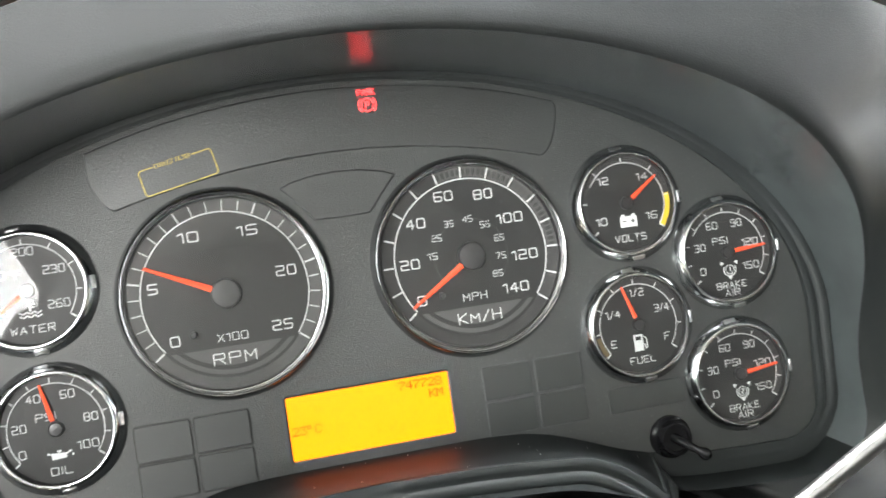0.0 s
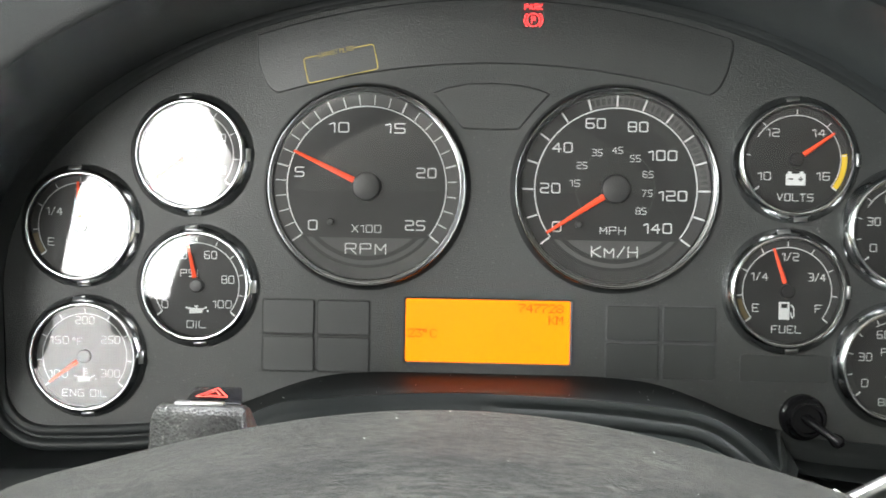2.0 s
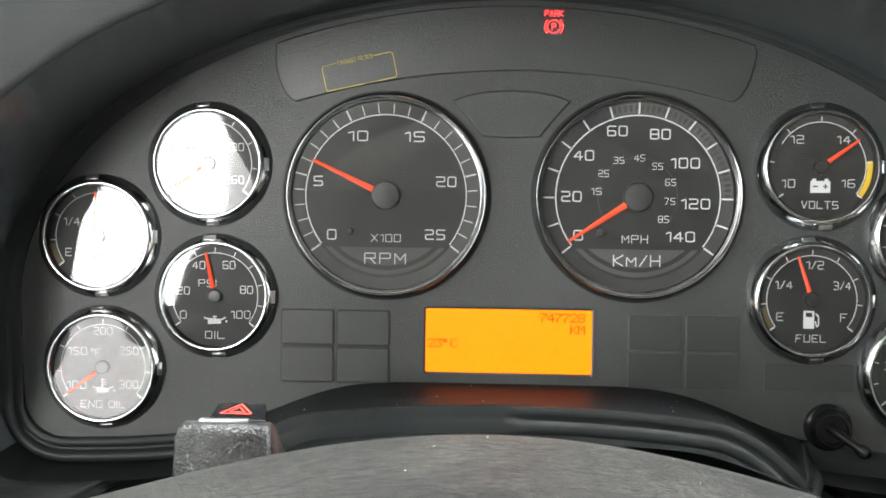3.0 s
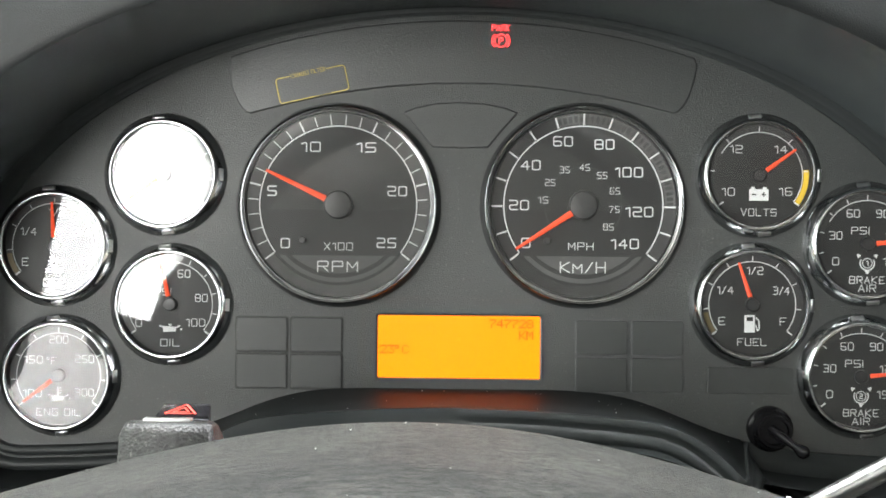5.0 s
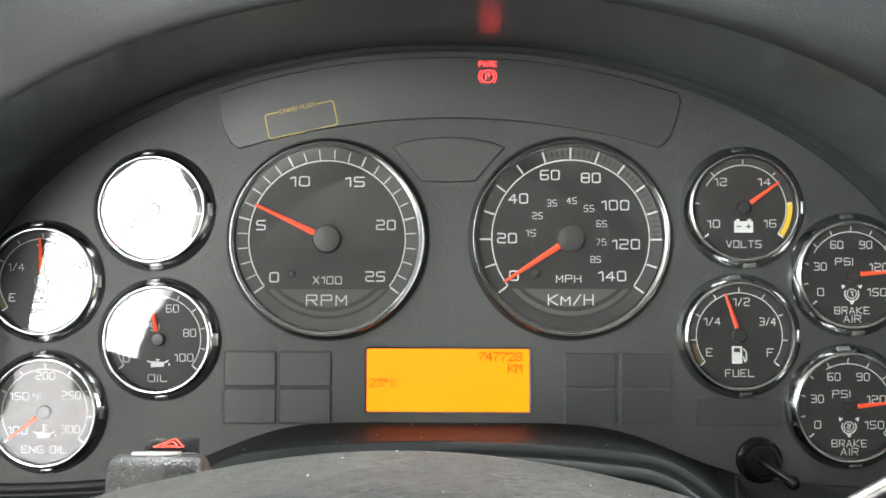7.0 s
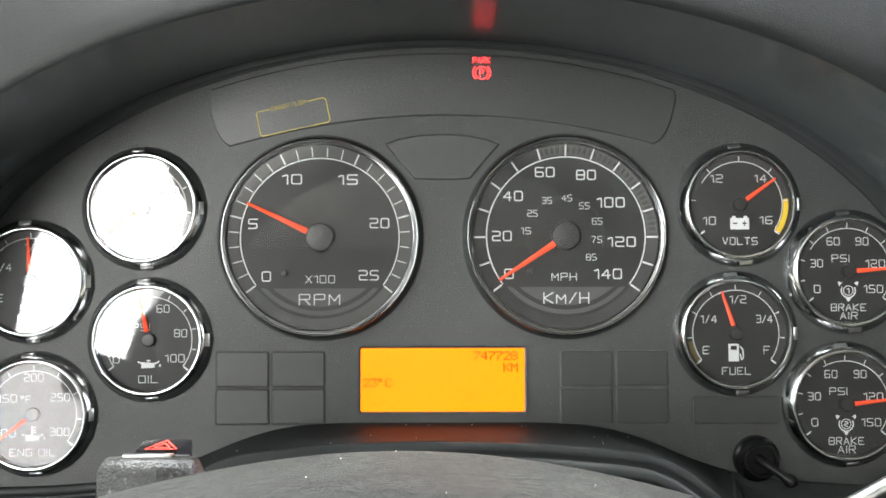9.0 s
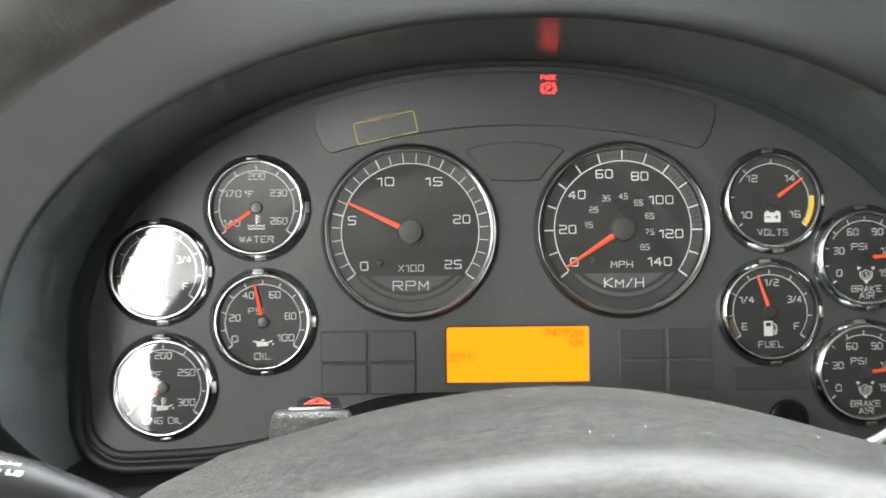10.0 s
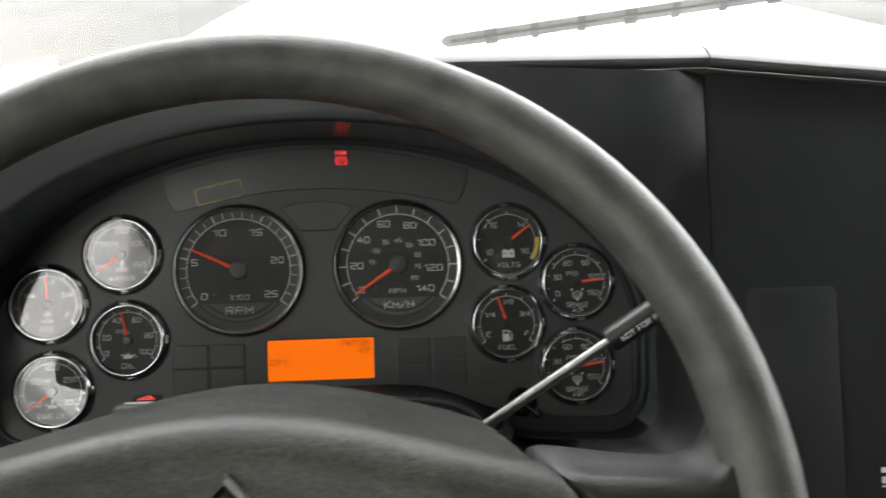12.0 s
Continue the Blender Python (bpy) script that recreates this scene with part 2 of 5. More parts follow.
    links.new(depth.outputs[0], dusty.inputs[0])
    streaks = nodes.new("ShaderNodeMix")
    streaks.inputs["A"].default_value = 1.0
    links.new(dusty.outputs[0], streaks.inputs["Factor"])
    links.new(fine.outputs[0], streaks.inputs["B"])
    links.new(streaks.outputs["Result"], shade.inputs["Scale"])
    rubbed = nodes.new("ShaderNodeValToRGB")
    stops = rubbed.color_ramp.elements
    stops[0].position, stops[0].color = 0.0, (0.7, 0.7, 0.7, 1)
    stops[1].position, stops[1].color = 1.0, (1, 1, 1, 1)
    for at, level in ((0.10, 0.0), (0.42, 0.0), (0.75, 1.0)):
        stops.new(at).color = (level, level, level, 1)
    span = nodes.new("ShaderNodeMapRange")
    span.inputs[1].default_value, span.inputs[2].default_value = -0.026, 0.0
    links.new(depth.outputs[0], span.inputs[0])
    links.new(span.outputs[0], rubbed.inputs[0])
    uneven = nodes.new("ShaderNodeMath")
    uneven.operation = "MULTIPLY_ADD"
    uneven.inputs[1].default_value = 0.12
    links.new(wrinkle.outputs[0], uneven.inputs[0])
    rough = nodes.new("ShaderNodeMapRange")
    rough.inputs[3].default_value, rough.inputs[4].default_value = 0.28, 0.46
    bsdf.inputs["Specular IOR Level"].default_value = 0.20
    links.new(rubbed.outputs[0], rough.inputs[0])
    links.new(rough.outputs[0], uneven.inputs[2])
    links.new(uneven.outputs[0], bsdf.inputs["Roughness"])
    relief = nodes.new("ShaderNodeMapRange")
    relief.inputs[3].default_value, relief.inputs[4].default_value = 0.22, 0.95
    links.new(rubbed.outputs[0], relief.inputs[0])
    links.new(relief.outputs[0], bump.inputs["Strength"])
    return m


PAD = pad_leather()


def backlit(name, color, strength, uneven=0.1, edge=None):
    """A lit display or telltale: it gives off light."""
    m, nodes, links, bsdf = material(name)
    bsdf.inputs["Base Color"].default_value = (color[0] * 0.1, color[1] * 0.1, color[2] * 0.1, 1)
    bsdf.inputs["Roughness"].default_value = 0.5
    bsdf.inputs["Specular IOR Level"].default_value = 0.2
    coord = nodes.new("ShaderNodeTexCoord")
    tex = nodes.new("ShaderNodeTexNoise")
    tex.inputs["Scale"].default_value = 30
    links.new(coord.outputs["Object"], tex.inputs["Vector"])
    amount = nodes.new("ShaderNodeMapRange")
    amount.inputs[3].default_value, amount.inputs[4].default_value = strength * (1 - uneven), strength * (1 + uneven)
    links.new(tex.outputs[0], amount.inputs[0])
    bsdf.inputs["Emission Color"].default_value = (*color, 1)
    links.new(amount.outputs[0], bsdf.inputs["Emission Strength"])
    return m


LCD = backlit("amber_backlight", (1.0, 0.165, 0.0), 0.10, 0.06)
LCD_INK = backlit("display_segment", (1.0, 0.20, 0.0), 0.012, 0.05)
RED_LIGHT = backlit("red_telltale", (1.0, 0.045, 0.045), 0.16, 0.05)


# ---- mesh helpers ----
def mesh_of(name, bm, mat, smooth=None):
    me = bpy.data.meshes.new(name)
    bm.normal_update()
    if smooth is not None:
        for f in bm.faces:
            f.smooth = True
        for e in bm.edges:
            if len(e.link_faces) == 2 and e.calc_face_angle(0) > radians(smooth):
                e.smooth = False
    bm.to_mesh(me)
    bm.free()
    me.materials.append(mat)
    return me


def thing(name, m, label, category, group="", kind=""):
    """An empty at the base of a thing, posed in the cluster's frame."""
    ob = new(name)
    ob.empty_display_size = 0.01
    ob.matrix_world = BASE @ m
    return tagged(ob, label, category, group, kind)


def part(name, bm, mat, parent, label="", smooth=35, shadow=True):
    ob = new(name, mesh_of(name, bm, mat, smooth))
    ob.parent = parent
    ob.visible_shadow = shadow
    return tagged(ob, label) if label else ob


def solid(name, bm, mat, m, label, category, group="", kind="", smooth=35, shadow=True):
    ob = new(name, mesh_of(name, bm, mat, smooth))
    ob.matrix_world = m
    ob.visible_shadow = shadow
    return tagged(ob, label, category, group, kind)


def loft(rings, closed=True, cap_first=False, cap_last=False):
    """Skin a row of rings, each a row of points of the same number."""
    bm = bmesh.new()
    rows = [[bm.verts.new(p) for p in r] for r in rings]
    n = len(rows[0])
    for a, b in zip(rows, rows[1:]):
        for i in range(n if closed else n - 1):
            j = (i + 1) % n
            bm.faces.new((a[i], a[j], b[j], b[i]))
    if cap_first:
        bm.faces.new(rows[0][::-1])
    if cap_last:
        bm.faces.new(rows[-1])
    bmesh.ops.recalc_face_normals(bm, faces=bm.faces)
    return bm


def lathe(profile, n=64, cap=False):
    """Turn a profile of (radius, y) about the y axis; the dial's front is towards -y."""
    rings = [[(r * math.cos(2 * math.pi * i / n), y, r * math.sin(2 * math.pi * i / n)) for i in range(n)] for r, y in profile]
    return loft(rings, cap_last=cap)


def box(x0, x1, y0, y1, z0, z1, bevel=0.0, segments=2):
    bm = bmesh.new()
    bmesh.ops.create_cube(bm, size=1.0, matrix=Matrix.LocRotScale(((x0 + x1) / 2, (y0 + y1) / 2, (z0 + z1) / 2), None, (x1 - x0, y1 - y0, z1 - z0)))
    if bevel:
        bmesh.ops.bevel(bm, geom=list(bm.edges), offset=bevel, segments=segments, affect="EDGES", profile=0.5)
    return bm


def plate(outline, y, thick, bevel=0.0):
    """A flat plate with the outline (x, z), its front at y, facing the driver."""
    bm = bmesh.new()
    front = [bm.verts.new((x, y, z)) for x, z in outline]
    back = [bm.verts.new((x, y + thick, z)) for x, z in outline]
    bm.faces.new(front)
    n = len(front)
    for i in range(n):
        bm.faces.new((front[i], front[(i + 1) % n], back[(i + 1) % n], back[i]))
    bmesh.ops.recalc_face_normals(bm, faces=bm.faces)
    if bevel:
        rim = [e for e in bm.edges if all(abs(v.co.y - y) < 1e-7 for v in e.verts)]
        bmesh.ops.bevel(bm, geom=rim, offset=bevel, segments=2, affect="EDGES", profile=0.5)
    bmesh.ops.triangulate(bm, faces=[f for f in bm.faces if len(f.verts) > 4])
    return bm


def round_rect(x0, x1, z0, z1, r, n=4):
    pts = []
    for cx, cz, a in ((x1 - r, z1 - r, 0), (x0 + r, z1 - r, 90), (x0 + r, z0 + r, 180), (x1 - r, z0 + r, 270)):
        for i in range(n + 1):
            t = radians(a + 90 * i / n)
            pts.append((cx + r * math.cos(t), cz + r * math.sin(t)))
    return pts


def arc_band(r0, r1, a0, a1, y0, y1=None, n=48):
    """A flat or dished band between two radii, from angle a0 to a1 in degrees."""
    y1 = y0 if y1 is None else y1
    bm = bmesh.new()
    rows = []
    for i in range(n + 1):
        a = radians(a0 + (a1 - a0) * i / n)
        rows.append((bm.verts.new((r0 * math.cos(a), y0, r0 * math.sin(a))), bm.verts.new((r1 * math.cos(a), y1, r1 * math.sin(a)))))
    for p, q in zip(rows, rows[1:]):
        bm.faces.new((p[0], p[1], q[1], q[0]))
    bmesh.ops.recalc_face_normals(bm, faces=bm.faces)
    if bm.faces and sum(f.normal.y for f in bm.faces) > 0:
        bmesh.ops.reverse_faces(bm, faces=bm.faces)
    return bm


def bar(bm, x0, z0, x1, z1, w, y0, y1=None, w1=None):
    """Add a flat bar from one point to another, as print."""
    y1 = y0 if y1 is None else y1
    w1 = w if w1 is None else w1
    d = Vector((x1 - x0, 0, z1 - z0)).normalized()
    s = Vector((-d.z, 0, d.x))
    a, b = Vector((x0, y0, z0)), Vector((x1, y1, z1))
    vs = [bm.verts.new(p) for p in (a - s * w / 2, b - s * w1 / 2, b + s * w1 / 2, a + s * w / 2)]
    bm.faces.new(vs)


def tube(points, radii, n=16, cap=True):
    """A round rod along points."""
    pts = [Vector(p) for p in points]
    rings = []
    side = None
    for i, p in enumerate(pts):
        d = (pts[min(i + 1, len(pts) - 1)] - pts[max(i - 1, 0)]).normalized()
        if side is None:
            side = d.orthogonal().normalized()
        side = (side - d * side.dot(d)).normalized()
        up = d.cross(side)
        r = radii[i]
        rings.append([p + (side * math.cos(2 * math.pi * k / n) + up * math.sin(2 * math.pi * k / n)) * r for k in range(n)])
    return loft(rings, cap_first=cap, cap_last=cap)


# squared, round-cornered dial lettering: strokes on a grid 4 wide and 6 high, two digits a point
STROKES = {"0": "0040460600", "1": "153630", "2": "064643030040", "3": "06464000 1343", "4": "303602 0242", "5": "460603434000", "6": "460600404303", "7": "064610",
           "8": "0040460600 0343", "9": "004046060343", "A": "002640 1232", "B": "0006464000 0343", "C": "46060040", "D": "0006464000", "E": "46060040 0333", "F": "000646 0333",
           "G": "460600404323", "H": "0006 4046 0343", "I": "2026", "K": "0006 4603 0340", "L": "060040", "M": "0006224640", "N": "00064046", "O": "0040460600",
           "P": "0006464303", "R": "0006464303 2340", "S": "460603434000", "T": "0646 2026", "U": "06004046", "V": "062046", "W": "0610253046", "X": "0046 0640",
           "/": "0036", "°": "0406262404", "m": "0005224540", "Q": "0040460600 2240"}


def rounded(pts, r):
    """A polyline with its corners rounded."""
    closed = (pts[0] - pts[-1]).length < 1e-9
    ring = pts[:-1] if closed else pts
    out = []
    n = len(ring)
    for i, p in enumerate(ring):
        if not closed and i in (0, n - 1):
            out.append(p)
            continue
        a, b = ring[i - 1] - p, ring[(i + 1) % n] - p
        q = min(r, a.length * 0.45, b.length * 0.45)
        u, v = p + a.normalized() * q, p + b.normalized() * q
        out += [u * (1 - t) ** 2 + p * 2 * t * (1 - t) + v * t * t for t in (0, 0.33, 0.67, 1)]
    return out + [out[0]] if closed else out


def words(body, x, z, height, y=-0.0021, wide=1.2, width=None, bm=None, turn=0.0, bold=0.0):
    """Printed words on the face plane, centred at (x, z); bold thickens the strokes, in metres."""
    bm = bm or bmesh.new()
    lines, at = [], 0.0
    for ch in body:
        if ch == " ":
            at += 3.2
            continue
        strokes = [[Vector((int(t[k]), int(t[k + 1]))) for k in range(0, len(t), 2)] for t in STROKES[ch].split()]
        low = min(p.x for st in strokes for p in st)
        high = max(p.x for st in strokes for p in st)
        lines += [[Vector((p.x - low + at, p.y)) for p in st] for st in strokes]
        at += high - low + 1.75
    span = max(at - 1.75, 0.5)
    weight = height * 0.095 + 2 * bold
    kz = (height - weight) / 6
    kx = (width - weight) / span if width else kz * wide
    c, s = math.cos(radians(turn)), math.sin(radians(turn))
    for st in lines:
        pts = rounded([Vector(((p.x - span / 2) * kx, (p.y - 3) * kz)) for p in st], height * (0.16 if body[0].isdigit() else 0.09))
        n = len(pts)
        rows = []
        for i, p in enumerate(pts):
            before = pts[i - 1] if i else (pts[-2] if (pts[0] - pts[-1]).length < 1e-9 else None)
            after = pts[i + 1] if i < n - 1 else (pts[1] if (pts[0] - pts[-1]).length < 1e-9 else None)
            d0 = (p - before).normalized() if before is not None else None
            d1 = (after - p).normalized() if after is not None else None
            d = ((d0 or d1) + (d1 or d0)).normalized()
            nrm = Vector((-d.y, d.x))
            ref = d1 or d0
            m = weight / 2 / max(0.5, abs(nrm.dot(Vector((-ref.y, ref.x)))))
            if before is None:
                p = p - d * weight / 2
            if after is None:
                p = p + d * weight / 2
            rows.append([p + nrm * m, p - nrm * m])
        vs = [[bm.verts.new((x + q.x * c - q.y * s, y, z + q.x * s + q.y * c)) for q in row] for row in rows]
        for a, b in zip(vs, vs[1:]):
            bm.faces.new((a[0], a[1], b[1], b[0]))
    bm.normal_update()
    flip = [f for f in bm.faces if f.normal.y > 0]
    if flip:
        bmesh.ops.reverse_faces(bm, faces=flip)
    return bm


# ---- the cluster: panel, shroud and dash ----
def bump_up(x):
    return 1 / (1 + (abs(x) / 0.115) ** 6)


def opening(a, b, side, low, radius, rise, n=64):
    """The outline of the cluster: an arch above, rounded lower corners, raised in the middle below for the column."""
    pts = [(a * math.cos(math.pi * i / n), b * math.sin(math.pi * i / n)) for i in range(n + 1)]
    pts += [(-a + (a - side) * i / 4, (low + radius) * i / 4) for i in range(1, 4)]
    pts += [(-side + radius - radius * math.cos(radians(15 * i)), low + radius - radius * math.sin(radians(15 * i))) for i in range(7)]
    m = 120
    for i in range(1, m):
        x = (-side + radius) * (1 - 2 * i / m)
        pts.append((x, low + rise * bump_up(x) - rise * bump_up(side - radius)))
    pts += [(side - radius + radius * math.sin(radians(15 * i)), low + radius - radius * math.cos(radians(15 * i))) for i in range(7)]
    pts += [(side + (a - side) * i / 4, (low + radius) * (1 - i / 4)) for i in range(1, 4)]
    return pts


def grown(pts, d):
    n = len(pts)
    out = []
    for i in range(n):
        (x0, z0), (x1, z1) = pts[i - 1], pts[(i + 1) % n]
        t = Vector((x1 - x0, z1 - z0)).normalized()
        out.append((pts[i][0] + t.y * d, pts[i][1] - t.x * d))
    return out


INNER = opening(0.238, 0.1465, 0.236, -0.066, 0.020, 0.031)
LIP = opening(0.248, 0.1492, 0.2495, -0.080, 0.026, 0.029)


def outer_point(x, z, n_left=3.5, n_right=60.0, up=0.199, down=0.30, left=0.288, right=0.279):
    """The dash's outline round the cluster, in the direction of (x, z)."""
    n = n_left if x < 0 else n_right
    n = n if z > 0 else 10.0
    k = (abs(x) / (left if x < 0 else right)) ** n + (abs(z) / (up if z > 0 else down)) ** n
    k = k ** (-1 / n)
    return x * k, z * k


OUTER = [outer_point(x, z) for x, z in LIP]

instrument_panel = solid("instrument_panel", plate(INNER, 0.0, 0.012), PANEL, BASE, "black grained plastic instrument panel set in the dashboard", "panel", kind="structure")

dashboard = thing("dashboard", Matrix(), "black grained plastic dashboard with an arched cluster hood", "dashboard", kind="structure")


def smooth_step(t):
    t = min(1.0, max(0.0, t))
    return t * t * (3 - 2 * t)


def arch(x, z):
    """1 under the middle of the cluster, where a ledge comes forward over the column."""
    return smooth_step((0.141 - abs(x)) / 0.017) if z < 0 else 0.0


def ledge_front(x):
    x = min(abs(x), 0.130)
    return -0.037 - 0.0025 * (x / 0.06) ** 2 - 0.0085 * (max(0.0, x - 0.085) / 0.027) ** 2


FRONT = [(x, z + (ledge_front(x) - z) * arch(x, z)) for x, z in INNER]


def ridge_ring(d, y):
    """The surround is narrower under the top of the arch and flat there; below the middle it rims the ledge."""
    ring = []
    for (x, z), (gx, gz) in zip(FRONT, grown(FRONT, 1.0)):
        k = d * (1 - 0.68 * max(0.0, z / 0.1465) ** 1.5)
        start, over = (0.01, 0.045) if x > 0 else (-0.064, 0.02)
        flat = (1 - 0.92 * min(1.0, max(0.0, (z - start) / over))) * (1 - 0.5 * smooth_step((z + 0.045) / 0.02)) * (1 - 0.55 * arch(x, z)) * 0.75
        if x > 0.14 and z < -0.03:
            flat *= 1 - 0.95 * smooth_step((-0.040 - z) / 0.018)
        ring.append((x + (gx - x) * k, ((y + 0.002) * flat - 0.0002 - 0.0018 * min(1.0, 2.5 * flat) if d else 0.004) - 0.044 * arch(x, z), z + (gz - z) * k))
    return ring


ridge = [(0.0, 0.004), (0.0004, -0.0030), (0.0015, -0.0040), (0.0032, -0.0040), (0.0042, -0.0028), (0.0050, -0.0004), (0.0062, -0.0004),
         (0.0070, -0.0040), (0.0082, -0.0052), (0.0100, -0.0052), (0.0112, -0.0040), (0.0120, -0.0020)]
part("panel_surround", loft([ridge_ring(d, y) for d, y in ridge]), SURROUND, dashboard, "double-ridged black surround", smooth=50)


ledge = [k for k, (x, z) in enumerate(INNER) if arch(x, z) > 0.02]
ledge_rows = [[(INNER[k][0], 0.001 - 0.045 * t * arch(*INNER[k]), INNER[k][1] + (FRONT[k][1] - INNER[k][1]) * t) for k in ledge] for t in (0, 0.08, 0.35, 0.7, 1.0)]
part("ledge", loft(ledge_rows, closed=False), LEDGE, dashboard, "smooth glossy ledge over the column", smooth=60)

edge = ridge_ring(0.0120, -0.0020)


def hood_depth(x, z):
    """How far the hood stands out before the panel: far over the top and the driver's side, little towards the middle of the cab and below."""
    if x < 0:
        deep = 0.028 + 0.055 * smooth_step((z + 0.075) / 0.045)
    else:
        deep = 0.022 + 0.062 * smooth_step((z + 0.035) / 0.150)
    return max(deep, 0.0532 * arch(x, z))


mouth = [(x, -hood_depth(x, z), z) for x, z in LIP]
wall = [[tuple(p[k] + (q[k] - p[k]) * t for k in range(3)) for p, q in zip(edge, mouth)] for t in (0, 0.08, 0.3, 0.55, 0.8, 0.93, 1.0)]
# the wall's lower run gets the darker ledge plastic, to paint its shade
low = [k for k, (x, z) in enumerate(LIP) if z < -0.072 or (z < 0 and abs(x) < 0.22)]
first_low, last_low = low[0], low[-1]
arch_keys = list(range(last_low, len(LIP))) + list(range(first_low + 1))
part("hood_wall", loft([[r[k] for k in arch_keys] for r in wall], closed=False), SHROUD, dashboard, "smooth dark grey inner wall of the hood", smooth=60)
part("lower_wall_shade", loft([[r[k] for k in low] for r in wall], closed=False), LEDGE, dashboard, "lower run of the hood wall, blackened for shade", smooth=60)


def brow_ring(t, proud):
    """Between the lip and the dash's outline; where the hood stands far out the brow stays there and falls back only at its edge."""
    ring = []
    for p, q in zip(LIP, OUTER):
        deep = hood_depth(*p)
        far = max(0.062, deep - 0.006 - 0.020 * smooth_step((q[0] - 0.15) / 0.12) * smooth_step((0.14 - q[1]) / 0.05))
        ring.append((p[0] + (q[0] - p[0]) * t, -deep - proud + (deep + proud - far) * smooth_step(t / 0.78), p[1] + (q[1] - p[1]) * t))
    return ring


brow = [mouth] + [brow_ring(t, proud) for t, proud in ((0.02, 0.0010), (0.06, 0.0014), (0.16, 0.0014), (0.5, 0.0), (0.78, 0.0))]


def column_recess(ring, depth):
    """Below the middle of the cluster the dash falls back, to let the column through."""
    return [(x, y + depth * max(0.0, 1 - (abs(x) / 0.19) ** 4) * (1.0 if z < -0.02 else 0.0), z) for x, y, z in ring]


brow = [[(x, y + 0.8 * max(0.0, -0.088 - z) * smooth_step((0.275 - abs(x)) / 0.05), z) for x, y, z in r] for r in brow]
brow = [column_recess(r, d) for r, d in zip(brow, (0, 0.012, 0.05, 0.09, 0.10, 0.10))]
crest = [(-0.0172, -0.0640), (-0.0170, -0.0700), (-0.0164, -0.0712), (-0.0158, -0.0706), (-0.0155, -0.0690), (-0.0152, -0.0560), (-0.0122, -0.0560), (-0.0118, -0.0680),
         (-0.0096, -0.0708), (-0.0084, -0.0716), (-0.0060, -0.0706), (0.0000, -0.0645), (0.0045, -0.0560), (0.0058, -0.0480), (0.003, 0.02), (-0.05, 0.30)]


on_edge = [i for i, (x, z) in enumerate(OUTER) if z > -0.28 and x < 0.2720 and (x < 0 or z > 0.1)]
brow.append([(x, -0.0680, z) if i in on_edge else (OUTER[i][0], -0.0625, min(OUTER[i][1], 0.180)) for i, (x, z) in enumerate(grown(OUTER, -0.0172))])
rolled = [[(x, y, z) for i, (x, z) in enumerate(grown(OUTER, d)) if i in on_edge] for d, y in crest]
for r in rolled:
    r.insert(0, (0.2805, r[0][1], r[0][2]))
# the edge's paler colour paints the sky's light on it
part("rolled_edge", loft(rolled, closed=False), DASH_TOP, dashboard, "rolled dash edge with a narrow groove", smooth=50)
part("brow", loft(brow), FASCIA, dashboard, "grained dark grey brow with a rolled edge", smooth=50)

# the dash that runs on past the cluster, with a seam between
def dash_run(x0, x1, steps, drop, back, top):
    profile = [(-0.55, -0.02), (-0.30, -0.052), (-0.05, -0.058), (0.165, -0.062), (0.1818, -0.064), (0.1820, -0.0700), (0.1826, -0.0712), (0.1832, -0.0706), (0.1835, -0.0690), (0.1838, -0.056),
               (0.1868, -0.056), (0.1872, -0.068), (0.1894, -0.0708), (0.1906, -0.0716), (0.193, -0.0706), (0.199, -0.0645), (0.2035, -0.056), (0.2048, -0.048), (0.202, 0.02), (0.149, 0.30)]
    profile = profile[4:] if top else profile[:5]
    rings = []
    for i in range(steps + 1):
        t = i / steps
        x = x0 + (x1 - x0) * t
        dz = -drop * t
        rings.append([(x, y + back * t, z + (dz if z > 0 else 0)) for z, y in profile])
    return loft(rings, closed=False, cap_first=False)


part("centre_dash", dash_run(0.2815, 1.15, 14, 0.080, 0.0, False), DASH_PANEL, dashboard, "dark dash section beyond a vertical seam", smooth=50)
# same lightened colour here, for the skylight along the top
part("centre_rolled_edge", dash_run(0.2815, 1.15, 14, 0.080, 0.0, True), DASH_TOP, dashboard, "top edge of the dash, painted pale as if skylit", smooth=50)
part("bulkhead", box(-0.280, 1.15, 0.05, 0.06, -0.60, 0.180), RUBBER, dashboard)
part("seam_filler", box(0.2772, 0.2832, -0.0585, 0.10, -0.55, 0.180), RUBBER, dashboard)
part("storage_door", plate(round_rect(0.305, 0.37, -0.25, 0.028, 0.006), -0.0598, 0.004, 0.0005), DASH_PANEL, dashboard, "flush dark plastic cover")
cheek = []
for z, x in ((-0.32, -0.318), (-0.10, -0.316), (0.0, -0.312), (0.04, -0.306), (0.062, -0.298), (0.070, -0.288)):
    cheek.append([(-0.286, -0.052, z), (-0.290, -0.058, z), (-0.293, -0.058, z), (-0.296, -0.052, z), (x * 0.5 - 0.149, -0.052, z), (x + 0.004, -0.055, z), (x, -0.050, z), (x - 0.004, 0.02, z), (x - 0.010, 0.20, z), (-0.286, 0.20, z)])
part("side_cheek", loft(cheek, cap_first=True, cap_last=True), FASCIA, dashboard, "ridged dark side of the dash", smooth=40)
legend = bmesh.new()
for z, h in ((-0.1035, 0.0036), (-0.1105, 0.0048), (-0.1150, 0.0014)):
    bar(legend, 0.3968, z, 0.4060, z, h, -0.0592)
part("switch_legend", legend, PRINT, dashboard, "small white printed marks", smooth=None)
